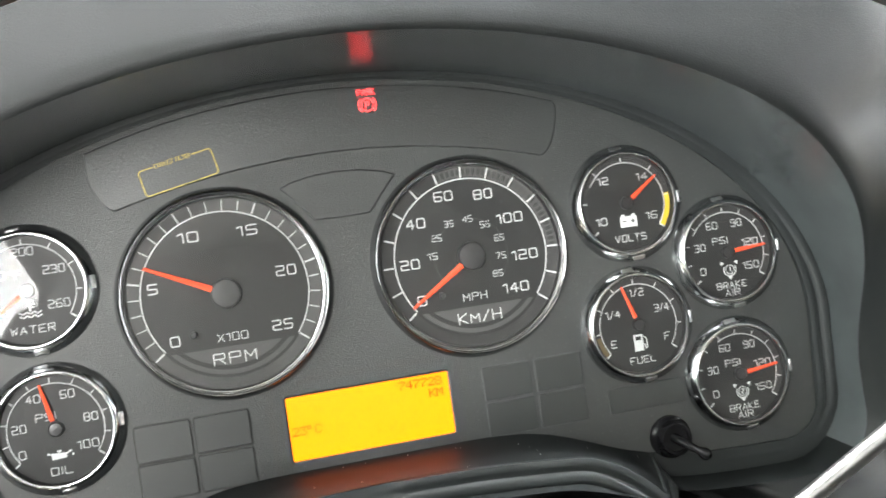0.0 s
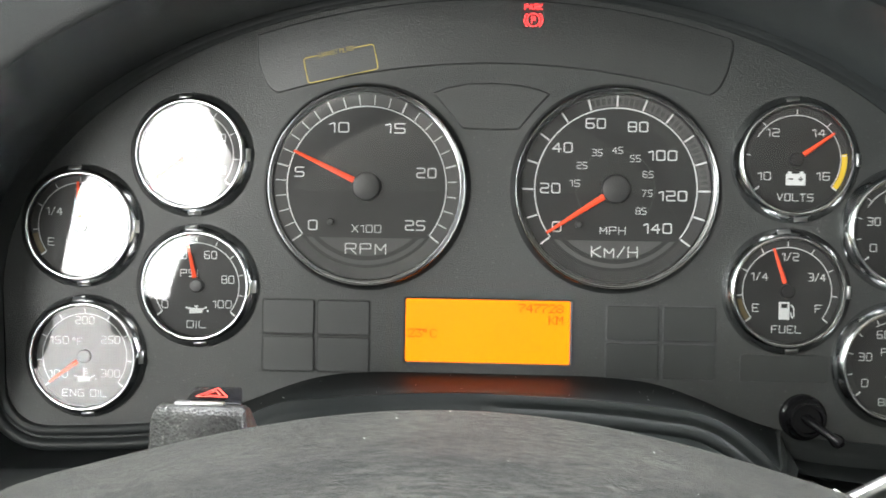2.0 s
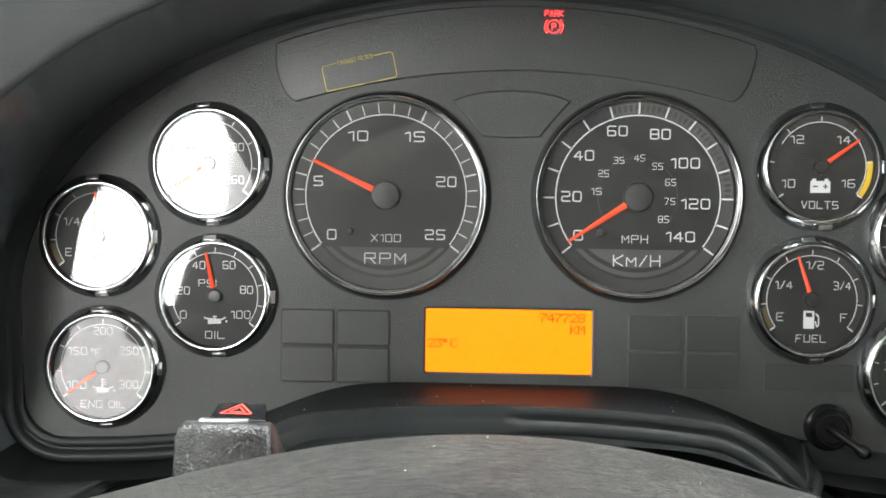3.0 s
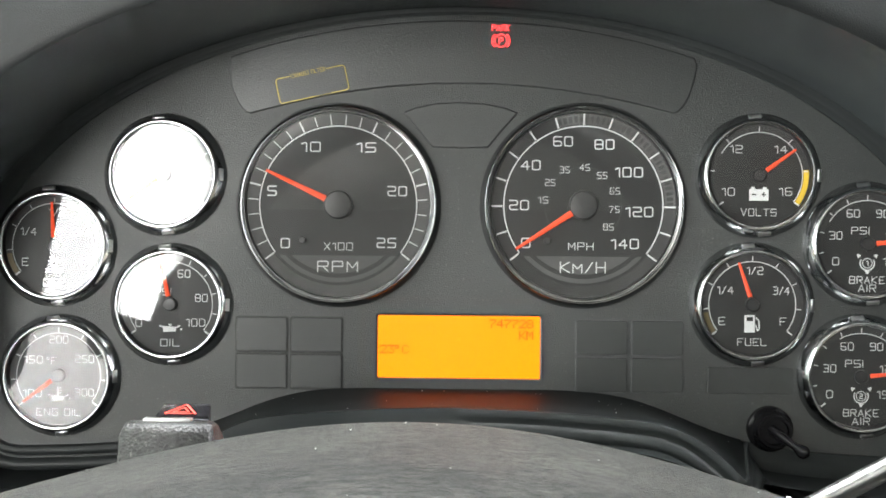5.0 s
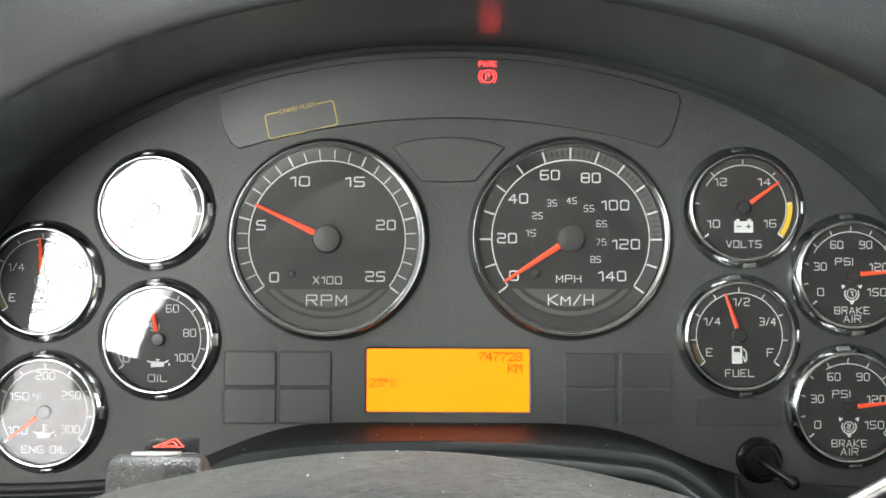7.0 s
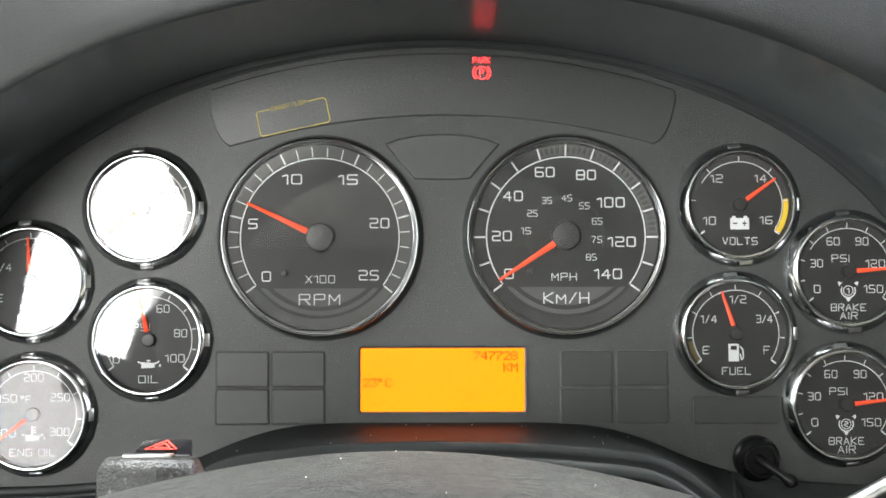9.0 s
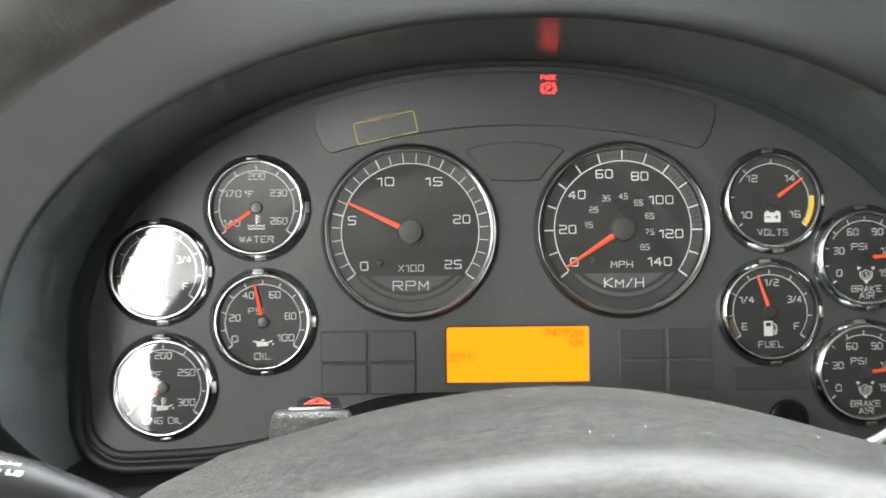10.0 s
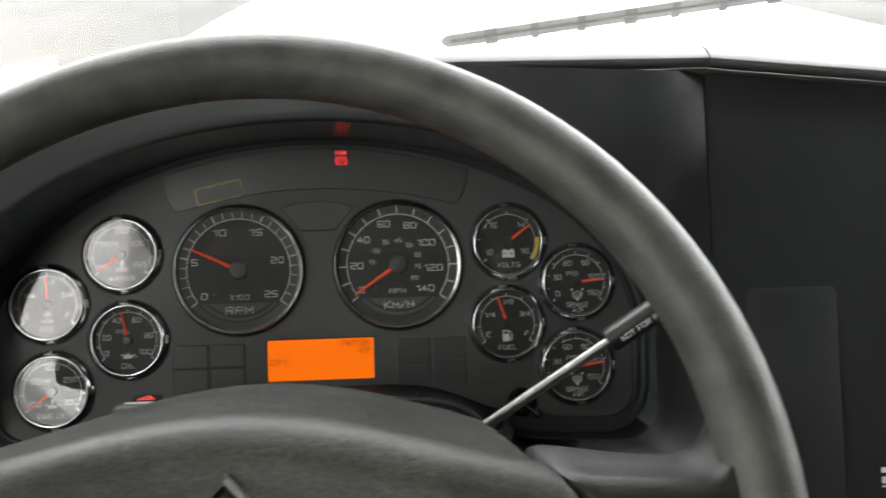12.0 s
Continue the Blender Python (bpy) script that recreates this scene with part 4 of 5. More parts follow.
def small_gauge(name, at, label, numerals, word_rows, needle, icon, icon_at, ticks, extra=(), zone=None, zone_mat=None, line=(A0, A1), tabs=(95, 0, 275), lens_tilt=(0.0, 0.0)):
    R = 0.0302
    g = thing(name, pose(at[0], 0, at[1]), label, "gauge", "small gauges")
    part("bezel", lathe([(R, 0.0005), (R - 0.0002, -0.0010), (R - 0.0030, -0.0044), (R - 0.0036, -0.0051), (R - 0.0041, -0.0055), (R - 0.0047, -0.0056), (R - 0.0052, -0.0054), (R - 0.0056, -0.0047)], 72),
         CHROME, g, "polished chrome ring")
    for turn in tabs:
        tab = box(-0.0030, 0.0030, -0.0004, 0.0010, -0.0011, 0.0011, 0.0002)
        bmesh.ops.transform(tab, matrix=pose(0, 0, 0, 0, 90 - turn, 0) @ pose(0, -0.0033, R - 0.0018, -40, 0, 0), verts=tab.verts)
        part("tab", tab, STEEL, g, "small bright retaining tab")
    part("well", lathe([(R - 0.0056, -0.0048), (R - 0.0057, -0.0030), (R - 0.0058, -0.0012)], 72), WELL, g)
    part("face", lathe([(R - 0.0040, -0.0015), (0.0100, -0.0015), (0.0001, -0.0015)], 72), FACE, g)
    part("scale_ring", arc_band(0.0212, 0.0247, A0, A1, -0.0017, -0.0019, 72), RING_DARK, g)
    part("scale_line", arc_band(0.0206, 0.0210, line[0], line[1], -0.0021, n=60), PRINT, g)
    sc = bmesh.new()
    for i in range(ticks + 1):
        a = radians(A0 + (A1 - A0) * i / ticks)
        end = i in (0, ticks)
        r1 = 0.0240 if end else 0.0234
        bar(sc, 0.0212 * math.cos(a), 0.0212 * math.sin(a), r1 * math.cos(a), r1 * math.sin(a), 0.0007 if end else 0.00045, -0.0021, -0.0024)
    part("tick_marks", sc, PRINT, g)
    if zone:
        part("zone_band", arc_band(0.0213, 0.0238, zone[0], zone[1], -0.0020, -0.0022, 24), zone_mat, g, "coloured end of the scale")
    for body, x, z in numerals:
        wide = {1: 0.0032, 2: 0.0062, 3: 0.0094}[len(body)] * (0.85 if "/" in body else 1)
        part("numeral", words(body, x / 1000, z / 1000, 0.0039, width=wide, bold=0.0), PRINT, g)
    for body, x, z, w in extra:
        part("unit_word", words(body, x / 1000, z / 1000, 0.0036, width=w / 1000, bold=0.0), PRINT, g)
    for body, z, w in word_rows:
        part("name_word", words(body, 0, z / 1000, 0.0036, width=w / 1000, bold=0.0), PRINT, g)
    white, dark = icon
    sy = part("symbol", white, PRINT, g, "white printed symbol")
    sy.location = (0, 0, icon_at / 1000)
    if dark:
        part("symbol_mark", dark, FACE, sy)
    nd = part("needle", needle_mesh(needle, 0.0040, 0.0214, 0.0022, 0.0011, -0.0030), NEEDLE, g, "orange-red pointer")
    part("hub", lathe([(0.0034, -0.0016), (0.0033, -0.0032), (0.0027, -0.0038), (0.0001, -0.0040)], 28), WELL, nd, "dark cap")
    lens = lathe([(R - 0.0055, -0.0046), (0.0150, -0.0046), (0.0001, -0.0046)], 48)
    bmesh.ops.rotate(lens, verts=lens.verts, cent=(0, -0.0046, 0), matrix=pose(0, 0, 0, lens_tilt[0], 0, lens_tilt[1]).to_3x3())
    part("lens", lens, LENS, g, "clear lens", smooth=60, shadow=False)
    return g


BRAKE = (("0", -15, -8.5), ("30", -15, 3.9), ("60", -6.8, 14.5), ("90", 7.2, 14.5), ("120", 13.4, 3.7), ("150", 12.2, -8.5))
small_gauge("voltmeter", (0.1439, 0.0692), "small round voltmeter with a yellow end zone", (("10", -14.6, -7.9), ("12", -11, 12.6), ("14", 10.3, 12.6), ("16", 12.8, -7.7)), (("VOLTS", -17.8, 17),),
            35.7, icon_battery(), -9.4, 6, zone=(7, -36), zone_mat=YELLOW, line=(150, A1))
small_gauge("fuel_gauge", (0.1412, 0.0069), "small round fuel gauge just under half", (("E", -14.5, -8), ("1/4", -13.0, 6.9), ("1/2", 1.2, 16.4), ("3/4", 13.8, 6.9), ("F", 14.8, -8)), (("FUEL", -18, 14),),
            108.5, icon_pump(), -9.2, 8, zone=(216, 190), zone_mat=AMBER)
small_gauge("brake_air_gauge", (0.1958, 0.0367), "small round brake air pressure gauge near 120", BRAKE, (("BRAKE", -17.4, 17), ("AIR", -21.4, 8.5)), 4.0, icon_brake("1"), -9.3, 10, extra=(("PSI", -3.4, 6.3, 8.6),), line=(150, A1))
small_gauge("brake_air_gauge", (0.1934, -0.0272), "small round second brake air gauge near 120", BRAKE, (("BRAKE", -17.4, 17), ("AIR", -21.4, 8.5)), 6.5, icon_brake("2"), -9.3, 10, extra=(("PSI", -3.4, 6.3, 8.6),), line=(120, A1))
small_gauge("water_gauge", (-0.1448, 0.0678), "small round water temperature gauge reading cold", (("140", -13.8, -8.4), ("170", -13.2, 8), ("200", 0, 17.6), ("230", 12.3, 8.2), ("260", 12.5, -7.5)), (("WATER", -17.6, 19),),
            215, icon_water(), -8.5, 8, extra=(("°F", -4.2, 7.7, 5.0),))
small_gauge("oil_pressure_gauge", (-0.1413, 0.0043), "small round oil pressure gauge at forty", (("0", -15.5, -9.2), ("20", -15.5, 2.4), ("40", -8, 14.8), ("60", 6.7, 15), ("80", 15.3, 3.2), ("100", 12.6, -8.8)), (("OIL", -18.8, 9.5),),
            102, icon_can(), -11.5, 10, extra=(("PSI", -3.8, 6.1, 8.6),), lens_tilt=(0.0, 0.8))
small_gauge("def_gauge", (-0.1988, 0.0325), "small round exhaust fluid gauge at half", (("E", -14.5, -8), ("1/4", -13.0, 6.9), ("1/2", 1.2, 16.4), ("3/4", 13.8, 6.9), ("F", 14.8, -8)), (("DEF", -18, 11),),
            93, icon_def(), -9.2, 8, zone=(216, 190), zone_mat=AMBER, lens_tilt=(0.0, 0.8))
small_gauge("oil_temperature_gauge", (-0.1962, -0.0312), "small round engine oil temperature gauge reading cold", (("100", -13, -8.8), ("150", -12.6, 7.7), ("200", 0, 17.6), ("250", 12.8, 8.2), ("300", 12.8, -8.2)), (("ENG OIL", -18, 22),),
            217, icon_can(True), -10.5, 8, extra=(("°F", -3.6, 7.2, 5.0),))

# ---- steering column, wheel and stalks ----
column = thing("steering_column", Matrix(), "black plastic steering column cover", "steering column")
rings = []
for y, w, top, low in ((0.01, 0.115, -0.095, -0.20), (-0.06, 0.112, -0.088, -0.19), (-0.14, 0.108, -0.080, -0.18), (-0.19, 0.100, -0.080, -0.17), (-0.225, 0.085, -0.085, -0.16), (-0.232, 0.075, -0.090, -0.15)):
    cz, hz = (top + low) / 2, (top - low) / 2
    rings.append([(w * abs(math.cos(a)) ** 0.6 * (1 if math.cos(a) > 0 else -1), y, cz + hz * abs(math.sin(a)) ** 0.7 * (1 if math.sin(a) > 0 else -1)) for a in [2 * math.pi * i / 48 for i in range(48)]])
part("cover", loft(rings, cap_first=True, cap_last=True), STALK, column)

hazard = thing("hazard_switch", Matrix(), "black hazard switch with a red triangle on the column", "switch")
side_view = [(-0.141, -0.095), (-0.141, -0.0300), (-0.1396, -0.0273), (-0.1372, -0.0266), (-0.1335, -0.0268), (-0.120, -0.0390), (-0.106, -0.095)]
rings = []
for s, tuck in ((-1, 0.0018), (-1, 0.0), (1, 0.0), (1, 0.0018)):
    row = []
    for y, z in side_view:
        spread = 0.26 * min(0.016, max(0.0, -0.0266 - z))
        x = -0.1118 - spread if s < 0 else -0.0813 + spread * 0.5
        row.append((x + (0.0012 if s < 0 else -0.0012) * (tuck == 0), y + tuck * (1 if y < -0.13 else -1) * 0.8, z - tuck * 0.8))
    rings.append(row)
part("housing", loft(rings, cap_first=True, cap_last=True), HOUSING, hazard, "worn grey-black grained housing", smooth=60)
top = [(-0.1038, -0.132, -0.0262), (-0.0840, -0.132, -0.0268), (-0.0877, -0.118, -0.0233), (-0.1046, -0.118, -0.0235)]
low = [(x, y, -0.040) for x, y, z in top]
rocker = loft([low, top], cap_first=True, cap_last=True)
bmesh.ops.bevel(rocker, geom=list(rocker.edges), offset=0.0009, segments=2, affect="EDGES", profile=0.5)
part("button", rocker, GLOSS, hazard, "glossy black rocker", smooth=40)
part("metal_edge", box(-0.1058, -0.0893, -0.1362, -0.1335, -0.0270, -0.0256, 0.0004), STEEL, hazard, "thin bright edge")
tri = bmesh.new()
for s, w in ((1.0, 0.0007), (0.5, 0.0006)):
    p = [(-0.0955 + s * 0.0062 * math.cos(radians(90 + 120 * i)), s * 0.0052 * math.sin(radians(90 + 120 * i)) - 0.0006) for i in range(3)]
    for i in range(3):
        bar(tri, *p[i], *p[(i + 1) % 3], w, 0)
for v in tri.verts:
    t = v.co.z / 0.0142
    v.co.y, v.co.z = -0.125 + 0.0140 * t - 0.0004, -0.0249 + 0.0030 * t + 0.0004
part("triangle", tri, RED_PRINT, hazard, "red outlined triangle")

WHEEL = pose(-0.0085, -0.3313, -0.0460, -22, 0, 0) @ pose(0, 0, 0, 0, 0.9, 0)
wheel = thing("steering_wheel", WHEEL, "dark grey steering wheel with a worn grained centre pad", "steering wheel")
rim = bmesh.new()
n, k = 128, 24
rings = []
for i in range(n):
    a = 2 * math.pi * i / n
    row = []
    for j in range(k):
        b = 2 * math.pi * j / k
        r = 0.0149 + 0.0006 * math.cos(2 * b)
        row.append(((0.2050 + r * math.cos(b)) * math.cos(a), r * 1.06 * math.sin(b), (0.2050 + r * math.cos(b)) * math.sin(a)))
    rings.append(row)
rings.append(rings[0])
rim = loft(rings)
bmesh.ops.remove_doubles(rim, verts=rim.verts, dist=1e-6)
part("rim", rim, RIM, wheel, "smooth worn dark grey rim", smooth=60)

# the pad's rows, from its far edge over the crest and down the face: depth, height in the middle, height at the ends, half width
profile = [(-0.108, 0.040, 0.016, 0.098), (-0.107, 0.062, 0.030, 0.100), (-0.102, 0.0735, 0.038, 0.102), (-0.094, 0.0765, 0.041, 0.104), (-0.082, 0.0738, 0.0385, 0.106), (-0.062, 0.0665, 0.0335, 0.108), (-0.036, 0.0575, 0.0270, 0.110),
           (-0.014, 0.0480, 0.0195, 0.113), (0.000, 0.0410, 0.0163, 0.116), (0.0080, 0.0369, 0.0130, 0.119), (0.0125, 0.0343, 0.0108, 0.121), (0.0163, 0.0313, 0.0083, 0.123), (0.0194, 0.0276, 0.0052, 0.125), (0.0217, 0.0230, 0.0012, 0.1275), (0.0233, 0.0170, -0.0042, 0.130), (0.0242, 0.0105, -0.0100, 0.133),
           (0.0250, 0.0020, -0.0180, 0.1365), (0.0256, -0.0100, -0.0270, 0.140), (0.0260, -0.0300, -0.0430, 0.142), (0.0254, -0.0550, -0.0600, 0.138), (0.0235, -0.0800, -0.0800, 0.122), (0.0170, -0.0960, -0.0950, 0.108), (0.0050, -0.1040, -0.1020, 0.100), (-0.0200, -0.1060, -0.104, 0.098)]


def bell(x, width):
    return 0.5 + 0.5 * math.cos(math.pi * min(1.0, abs(x) / width))


def pad_width(w):
    return 0.150 if w > -0.005 else 0.162 + 0.36 * min(0.10, -0.005 - w)


rows = []
for w, v, end, xm in profile:
    row = []
    m = 56
    for i in range(m + 1):
        s = -1 + 2 * i / m
        x = s * xm
        roll = 0.0016 * smooth_step((abs(s) - 0.965) / 0.035)
        row.append((x, -(w - 0.35 * x * x - roll), end + (v - end) * bell(x, pad_width(w)) - roll))
    rows.append([(row[0][0], row[0][1] + 0.009, row[0][2] - 0.006)] + row + [(row[-1][0], row[-1][1] + 0.009, row[-1][2] - 0.006)])
part("centre_pad", loft(rows, closed=False), PAD, wheel, "worn grained grey-black centre pad", smooth=50)

specks = bmesh.new()
pick = random.Random(5)
for _ in range(24):
    r, i, t = pick.randint(3, 8), pick.randint(22, 52), pick.random()
    p, q = Vector(rows[r][i]), Vector(rows[r + 1][i])
    bmesh.ops.create_icosphere(specks, subdivisions=1, radius=pick.uniform(0.00006, 0.00018), matrix=Matrix.Translation(p + (q - p) * t + Vector((0, -0.0001, 0.0001))))
tagged(part("dust", specks, PAPER, wheel, "pale specks of dust on the pad"), kind="stuff")

# each spoke carries the pad's crest on to the rim, past an open seam
SECTION = [(-0.036, 0.008, 0.1115), (-0.030, 0.0190, 0.1115), (-0.020, 0.0228, 0.112), (-0.012, 0.0205, 0.1135), (0.000, 0.0165, 0.116), (0.0085, 0.0128, 0.119), (0.0145, 0.0100, 0.1215), (0.0185, 0.0072, 0.124), (0.0207, 0.0036, 0.1265), (0.0220, -0.0012, 0.129),
           (0.0227, -0.0075, 0.132), (0.0228, -0.0165, 0.137), (0.0200, -0.0300, 0.141), (0.0100, -0.0380, 0.142), (-0.0100, -0.0400, 0.135), (-0.0340, -0.0340, 0.115)]
for s in (-1, 1):
    rings = [[(s * (xm - 0.006), -(w * 0.7 - 0.012), v * 0.7 - 0.004) for w, v, xm in SECTION], [(s * (xm + 0.0020), -(w * 0.8 - 0.012), v * 0.8 - 0.004) for w, v, xm in SECTION]]
    for q in range(27):
        ring = []
        for w, v, xm in SECTION:
            x0 = xm + 0.0042
            x = x0 + (0.198 - x0) * q / 26
            near = max(0.0, (x - 0.178) / 0.020)
            roll = 0.0014 if q == 0 else 0.0004 if q == 1 else 0
            ww = (w - 0.35 * x * x - 0.0006 + 0.004 * near) * (1 - 0.35 * near) - roll
            fall = 1 - 0.20 * smooth_step((x - 0.115) / 0.055)
            lift = 0.0055 * min(1.0, max(0.0, (0.006 - w) / 0.018))
            vv = v * (fall if v > 0 else 1) + (lift + 0.024 * near ** 3 if v > 0 else -0.024 * near ** 2.2) - roll
            ring.append((s * x, -ww, vv))
        rings.append(ring)
    part("spoke", loft(rings, cap_first=True, cap_last=True), SPOKE, wheel, "smooth dark grey spoke", smooth=60)
EM_Z = -0.0222


def diamond(half, limb, y_low, y_high, slope):
    """A square frame on its corner: its outer side slopes, its top is flat, its inner side drops."""
    bm = bmesh.new()
    rings = [[bm.verts.new((h * a, y, EM_Z + h * b)) for a, b in ((0, 1), (1, 0), (0, -1), (-1, 0))]
             for h, y in ((half + slope, y_low), (half, y_high), (half - limb, y_high), (half - limb - 0.0004, y_low))]
    for p, q in zip(rings, rings[1:]):
        for k in range(4):
            bm.faces.new((p[k], p[(k + 1) % 4], q[(k + 1) % 4], q[k]))
    bmesh.ops.recalc_face_normals(bm, faces=bm.faces)
    return bm


em_part = part("emblem", diamond(0.0315, 0.0036, -0.0225, -0.0285, 0.0022), EMBLEM, wheel, "raised black diamond emblem", smooth=None)
part("emblem_inner", diamond(0.0245, 0.0030, -0.0225, -0.0275, 0.0008), EMBLEM, em_part, "second black diamond inside the first", smooth=None)
part("emblem_core", diamond(0.0165, 0.0016, -0.0225, -0.0262, 0.0006), STALK, em_part, smooth=None)
part("emblem_field", plate([(0.0320 * a, EM_Z + 0.0320 * b) for a, b in ((0, 1), (1, 0), (0, -1), (-1, 0))], -0.0245, 0.003), INK, em_part, "sunken black field")
# stripes on the right arms only: wear, and the light on that side painted in
worn = bmesh.new()
for half, width, y in ((0.0297, 0.0021, -0.0287), (0.0230, 0.0018, -0.0277)):
    bar(worn, 0.0003, EM_Z + half, half, EM_Z + 0.0003, width, y)
worn.normal_update()
for f in worn.faces:
    if f.normal.y > 0:
        f.normal_flip()
part("lit_edge", worn, EMBLEM_EDGE, em_part, "pale stripe, painted highlight on a worn edge", smooth=None)

# wiper and light stalk on the column
stalk = thing("wiper_stalk", pose(0, 0, -0.004), "thick black control stalk with white wiper symbols", "stalk")
part("grip", tube([(-0.262, -0.207, -0.0240), (-0.258, -0.2065, -0.0250), (-0.245, -0.2055, -0.0280), (-0.202, -0.2005, -0.0376), (-0.200, -0.200, -0.0380)], [0.010, 0.0165, 0.0178, 0.0170, 0.0155], 32), STALK, stalk)
part("twist_ring", tube([(-0.200, -0.200, -0.0380), (-0.1985, -0.1998, -0.0384), (-0.182, -0.198, -0.0425), (-0.165, -0.196, -0.0470), (-0.140, -0.193, -0.0560), (-0.095, -0.187, -0.0720)], [0.0118, 0.0132, 0.0122, 0.0092, 0.0062, 0.0058], 32), STALK, stalk)


def on_stalk(bm):
    """Lay flat print onto the stalk's front."""
    axis = Vector((-0.202, -0.2005, -0.0376)) - Vector((-0.245, -0.2055, -0.0280))
    d = axis.normalized()
    up = Vector((0, -0.28, 1)).normalized()
    up = (up - d * up.dot(d)).normalized()
    out = up.cross(d) if up.cross(d).y < 0 else d.cross(up)
    base = Vector((-0.202, -0.2005, -0.0376))
    for v in bm.verts:
        s, h = v.co.x, v.co.z
        r = 0.0181 if s < 0 else max(0.0120, 0.0137 - s * 0.06)
        ang = h / r
        v.co = base + d * s + (out * math.cos(ang) + up * math.sin(ang)) * r
    return bm


ic = bmesh.new()
for r0, r1 in ((0.0056, 0.0062), (0.0026, 0.0031)):
    merge(ic, arc_band(r0, r1, 40, 140, 0, n=12), (-0.034, 0, -0.0005))
bar(ic, -0.0385, 0.0034, -0.0362, 0.0012, 0.0006, 0)
bar(ic, -0.0295, 0.0034, -0.0318, 0.0012, 0.0006, 0)
bar(ic, -0.034, 0.0005, -0.0325, 0.0056, 0.0007, 0)
bar(ic, -0.0240, 0.0030, -0.0190, 0.0024, 0.0024, 0)
bar(ic, -0.0190, 0.0024, -0.0152, 0.0019, 0.0056, 0, w1=0.0003)
bmesh.ops.translate(ic, verts=ic.verts, vec=(0.034, 0, 0))
bmesh.ops.scale(ic, verts=ic.verts, vec=(0.75, 1, 0.75))
bmesh.ops.translate(ic, verts=ic.verts, vec=(-0.0268, 0, 0.0138))
part("wiper_symbol", on_stalk(ic), PRINT, stalk, "white wiper symbol and arrow", smooth=None)
ic = bmesh.new()
words("HI", 0.0135, 0.0088, 0.0016, 0, width=0.0034, bm=ic)
words("LO", 0.0150, 0.0052, 0.0020, 0, width=0.0044, bm=ic, bold=0.0001)
words("INT", 0.0150, -0.0050, 0.0022, 0, width=0.0050, bm=ic, bold=0.0001)
bar(ic, 0.0070, 0.0090, 0.0105, 0.0082, 0.0009, 0)
bar(ic, 0.0066, 0.0058, 0.0106, 0.0050, 0.0009, 0)
bar(ic, 0.0100, 0.0022, 0.0085, -0.0085, 0.0012, 0)
for q in range(4):
    bar(ic, 0.0055, 0.0022 - q * 0.0030, 0.0095, 0.0016 - q * 0.0030, 0.0013, 0)
bmesh.ops.translate(ic, verts=ic.verts, vec=(0.0020, 0, 0.0088))
part("speed_marks", on_stalk(ic), PRINT, stalk, "white speed marks", smooth=None)

lever = thing("trailer_brake_lever", Matrix(), "slim metal hand lever with a black lettered grip", "lever")
L0, L1 = Vector((0.0996, -0.1705, -0.0453)), Vector((0.1722, -0.1914, 0.0040))
LD = (L1 - L0).normalized()
part("rod", tube([L0 - LD * 0.06, L0, L0 + (L1 - L0) * 0.5, L1], [0.0031, 0.0031, 0.0030, 0.0029], 20), ROD, lever, "satin metal rod")
part("ferrule", tube([L0 - LD * 0.008, L0 - LD * 0.007, L0 + LD * 0.002, L0 + LD * 0.003], [0.0046, 0.0054, 0.0054, 0.0040], 20), PRINT, lever, "white collar")
part("grip", tube([L1 - LD * 0.001, L1, L1 + LD * 0.002, L1 + LD * 0.046, L1 + LD * 0.049, L1 + LD * 0.050], [0.0048, 0.0066, 0.0071, 0.0069, 0.0060, 0.0034], 24), STALK, lever, "black plastic grip")
tx = words("NOT FOR PARKING", 0.0255, -0.0030, 0.0032, 0, width=0.038, bold=0.00008)
eye_way = Vector((0.05, -0.68, 0.03)) - L1
side = (eye_way - LD * eye_way.dot(LD)).normalized()
across = side.cross(LD)
across = across if across.z > 0 else -across
for v in tx.verts:
    s, h = v.co.x, v.co.z
    a = h / 0.0072
    v.co = L1 + LD * s + (side * math.cos(a) + across * math.sin(a)) * 0.00725
part("lettering", tx, PRINT, lever, "white lettering", smooth=None)

# ---- the cab round the dash (level with the ground) ----
def wbox(name, x0, x1, y0, y1, z0, z1, mat, label, category, bevel=0.006):
    return solid(name, box(x0, x1, y0, y1, z0, z1, bevel), mat, Matrix(), label, category, kind="structure")


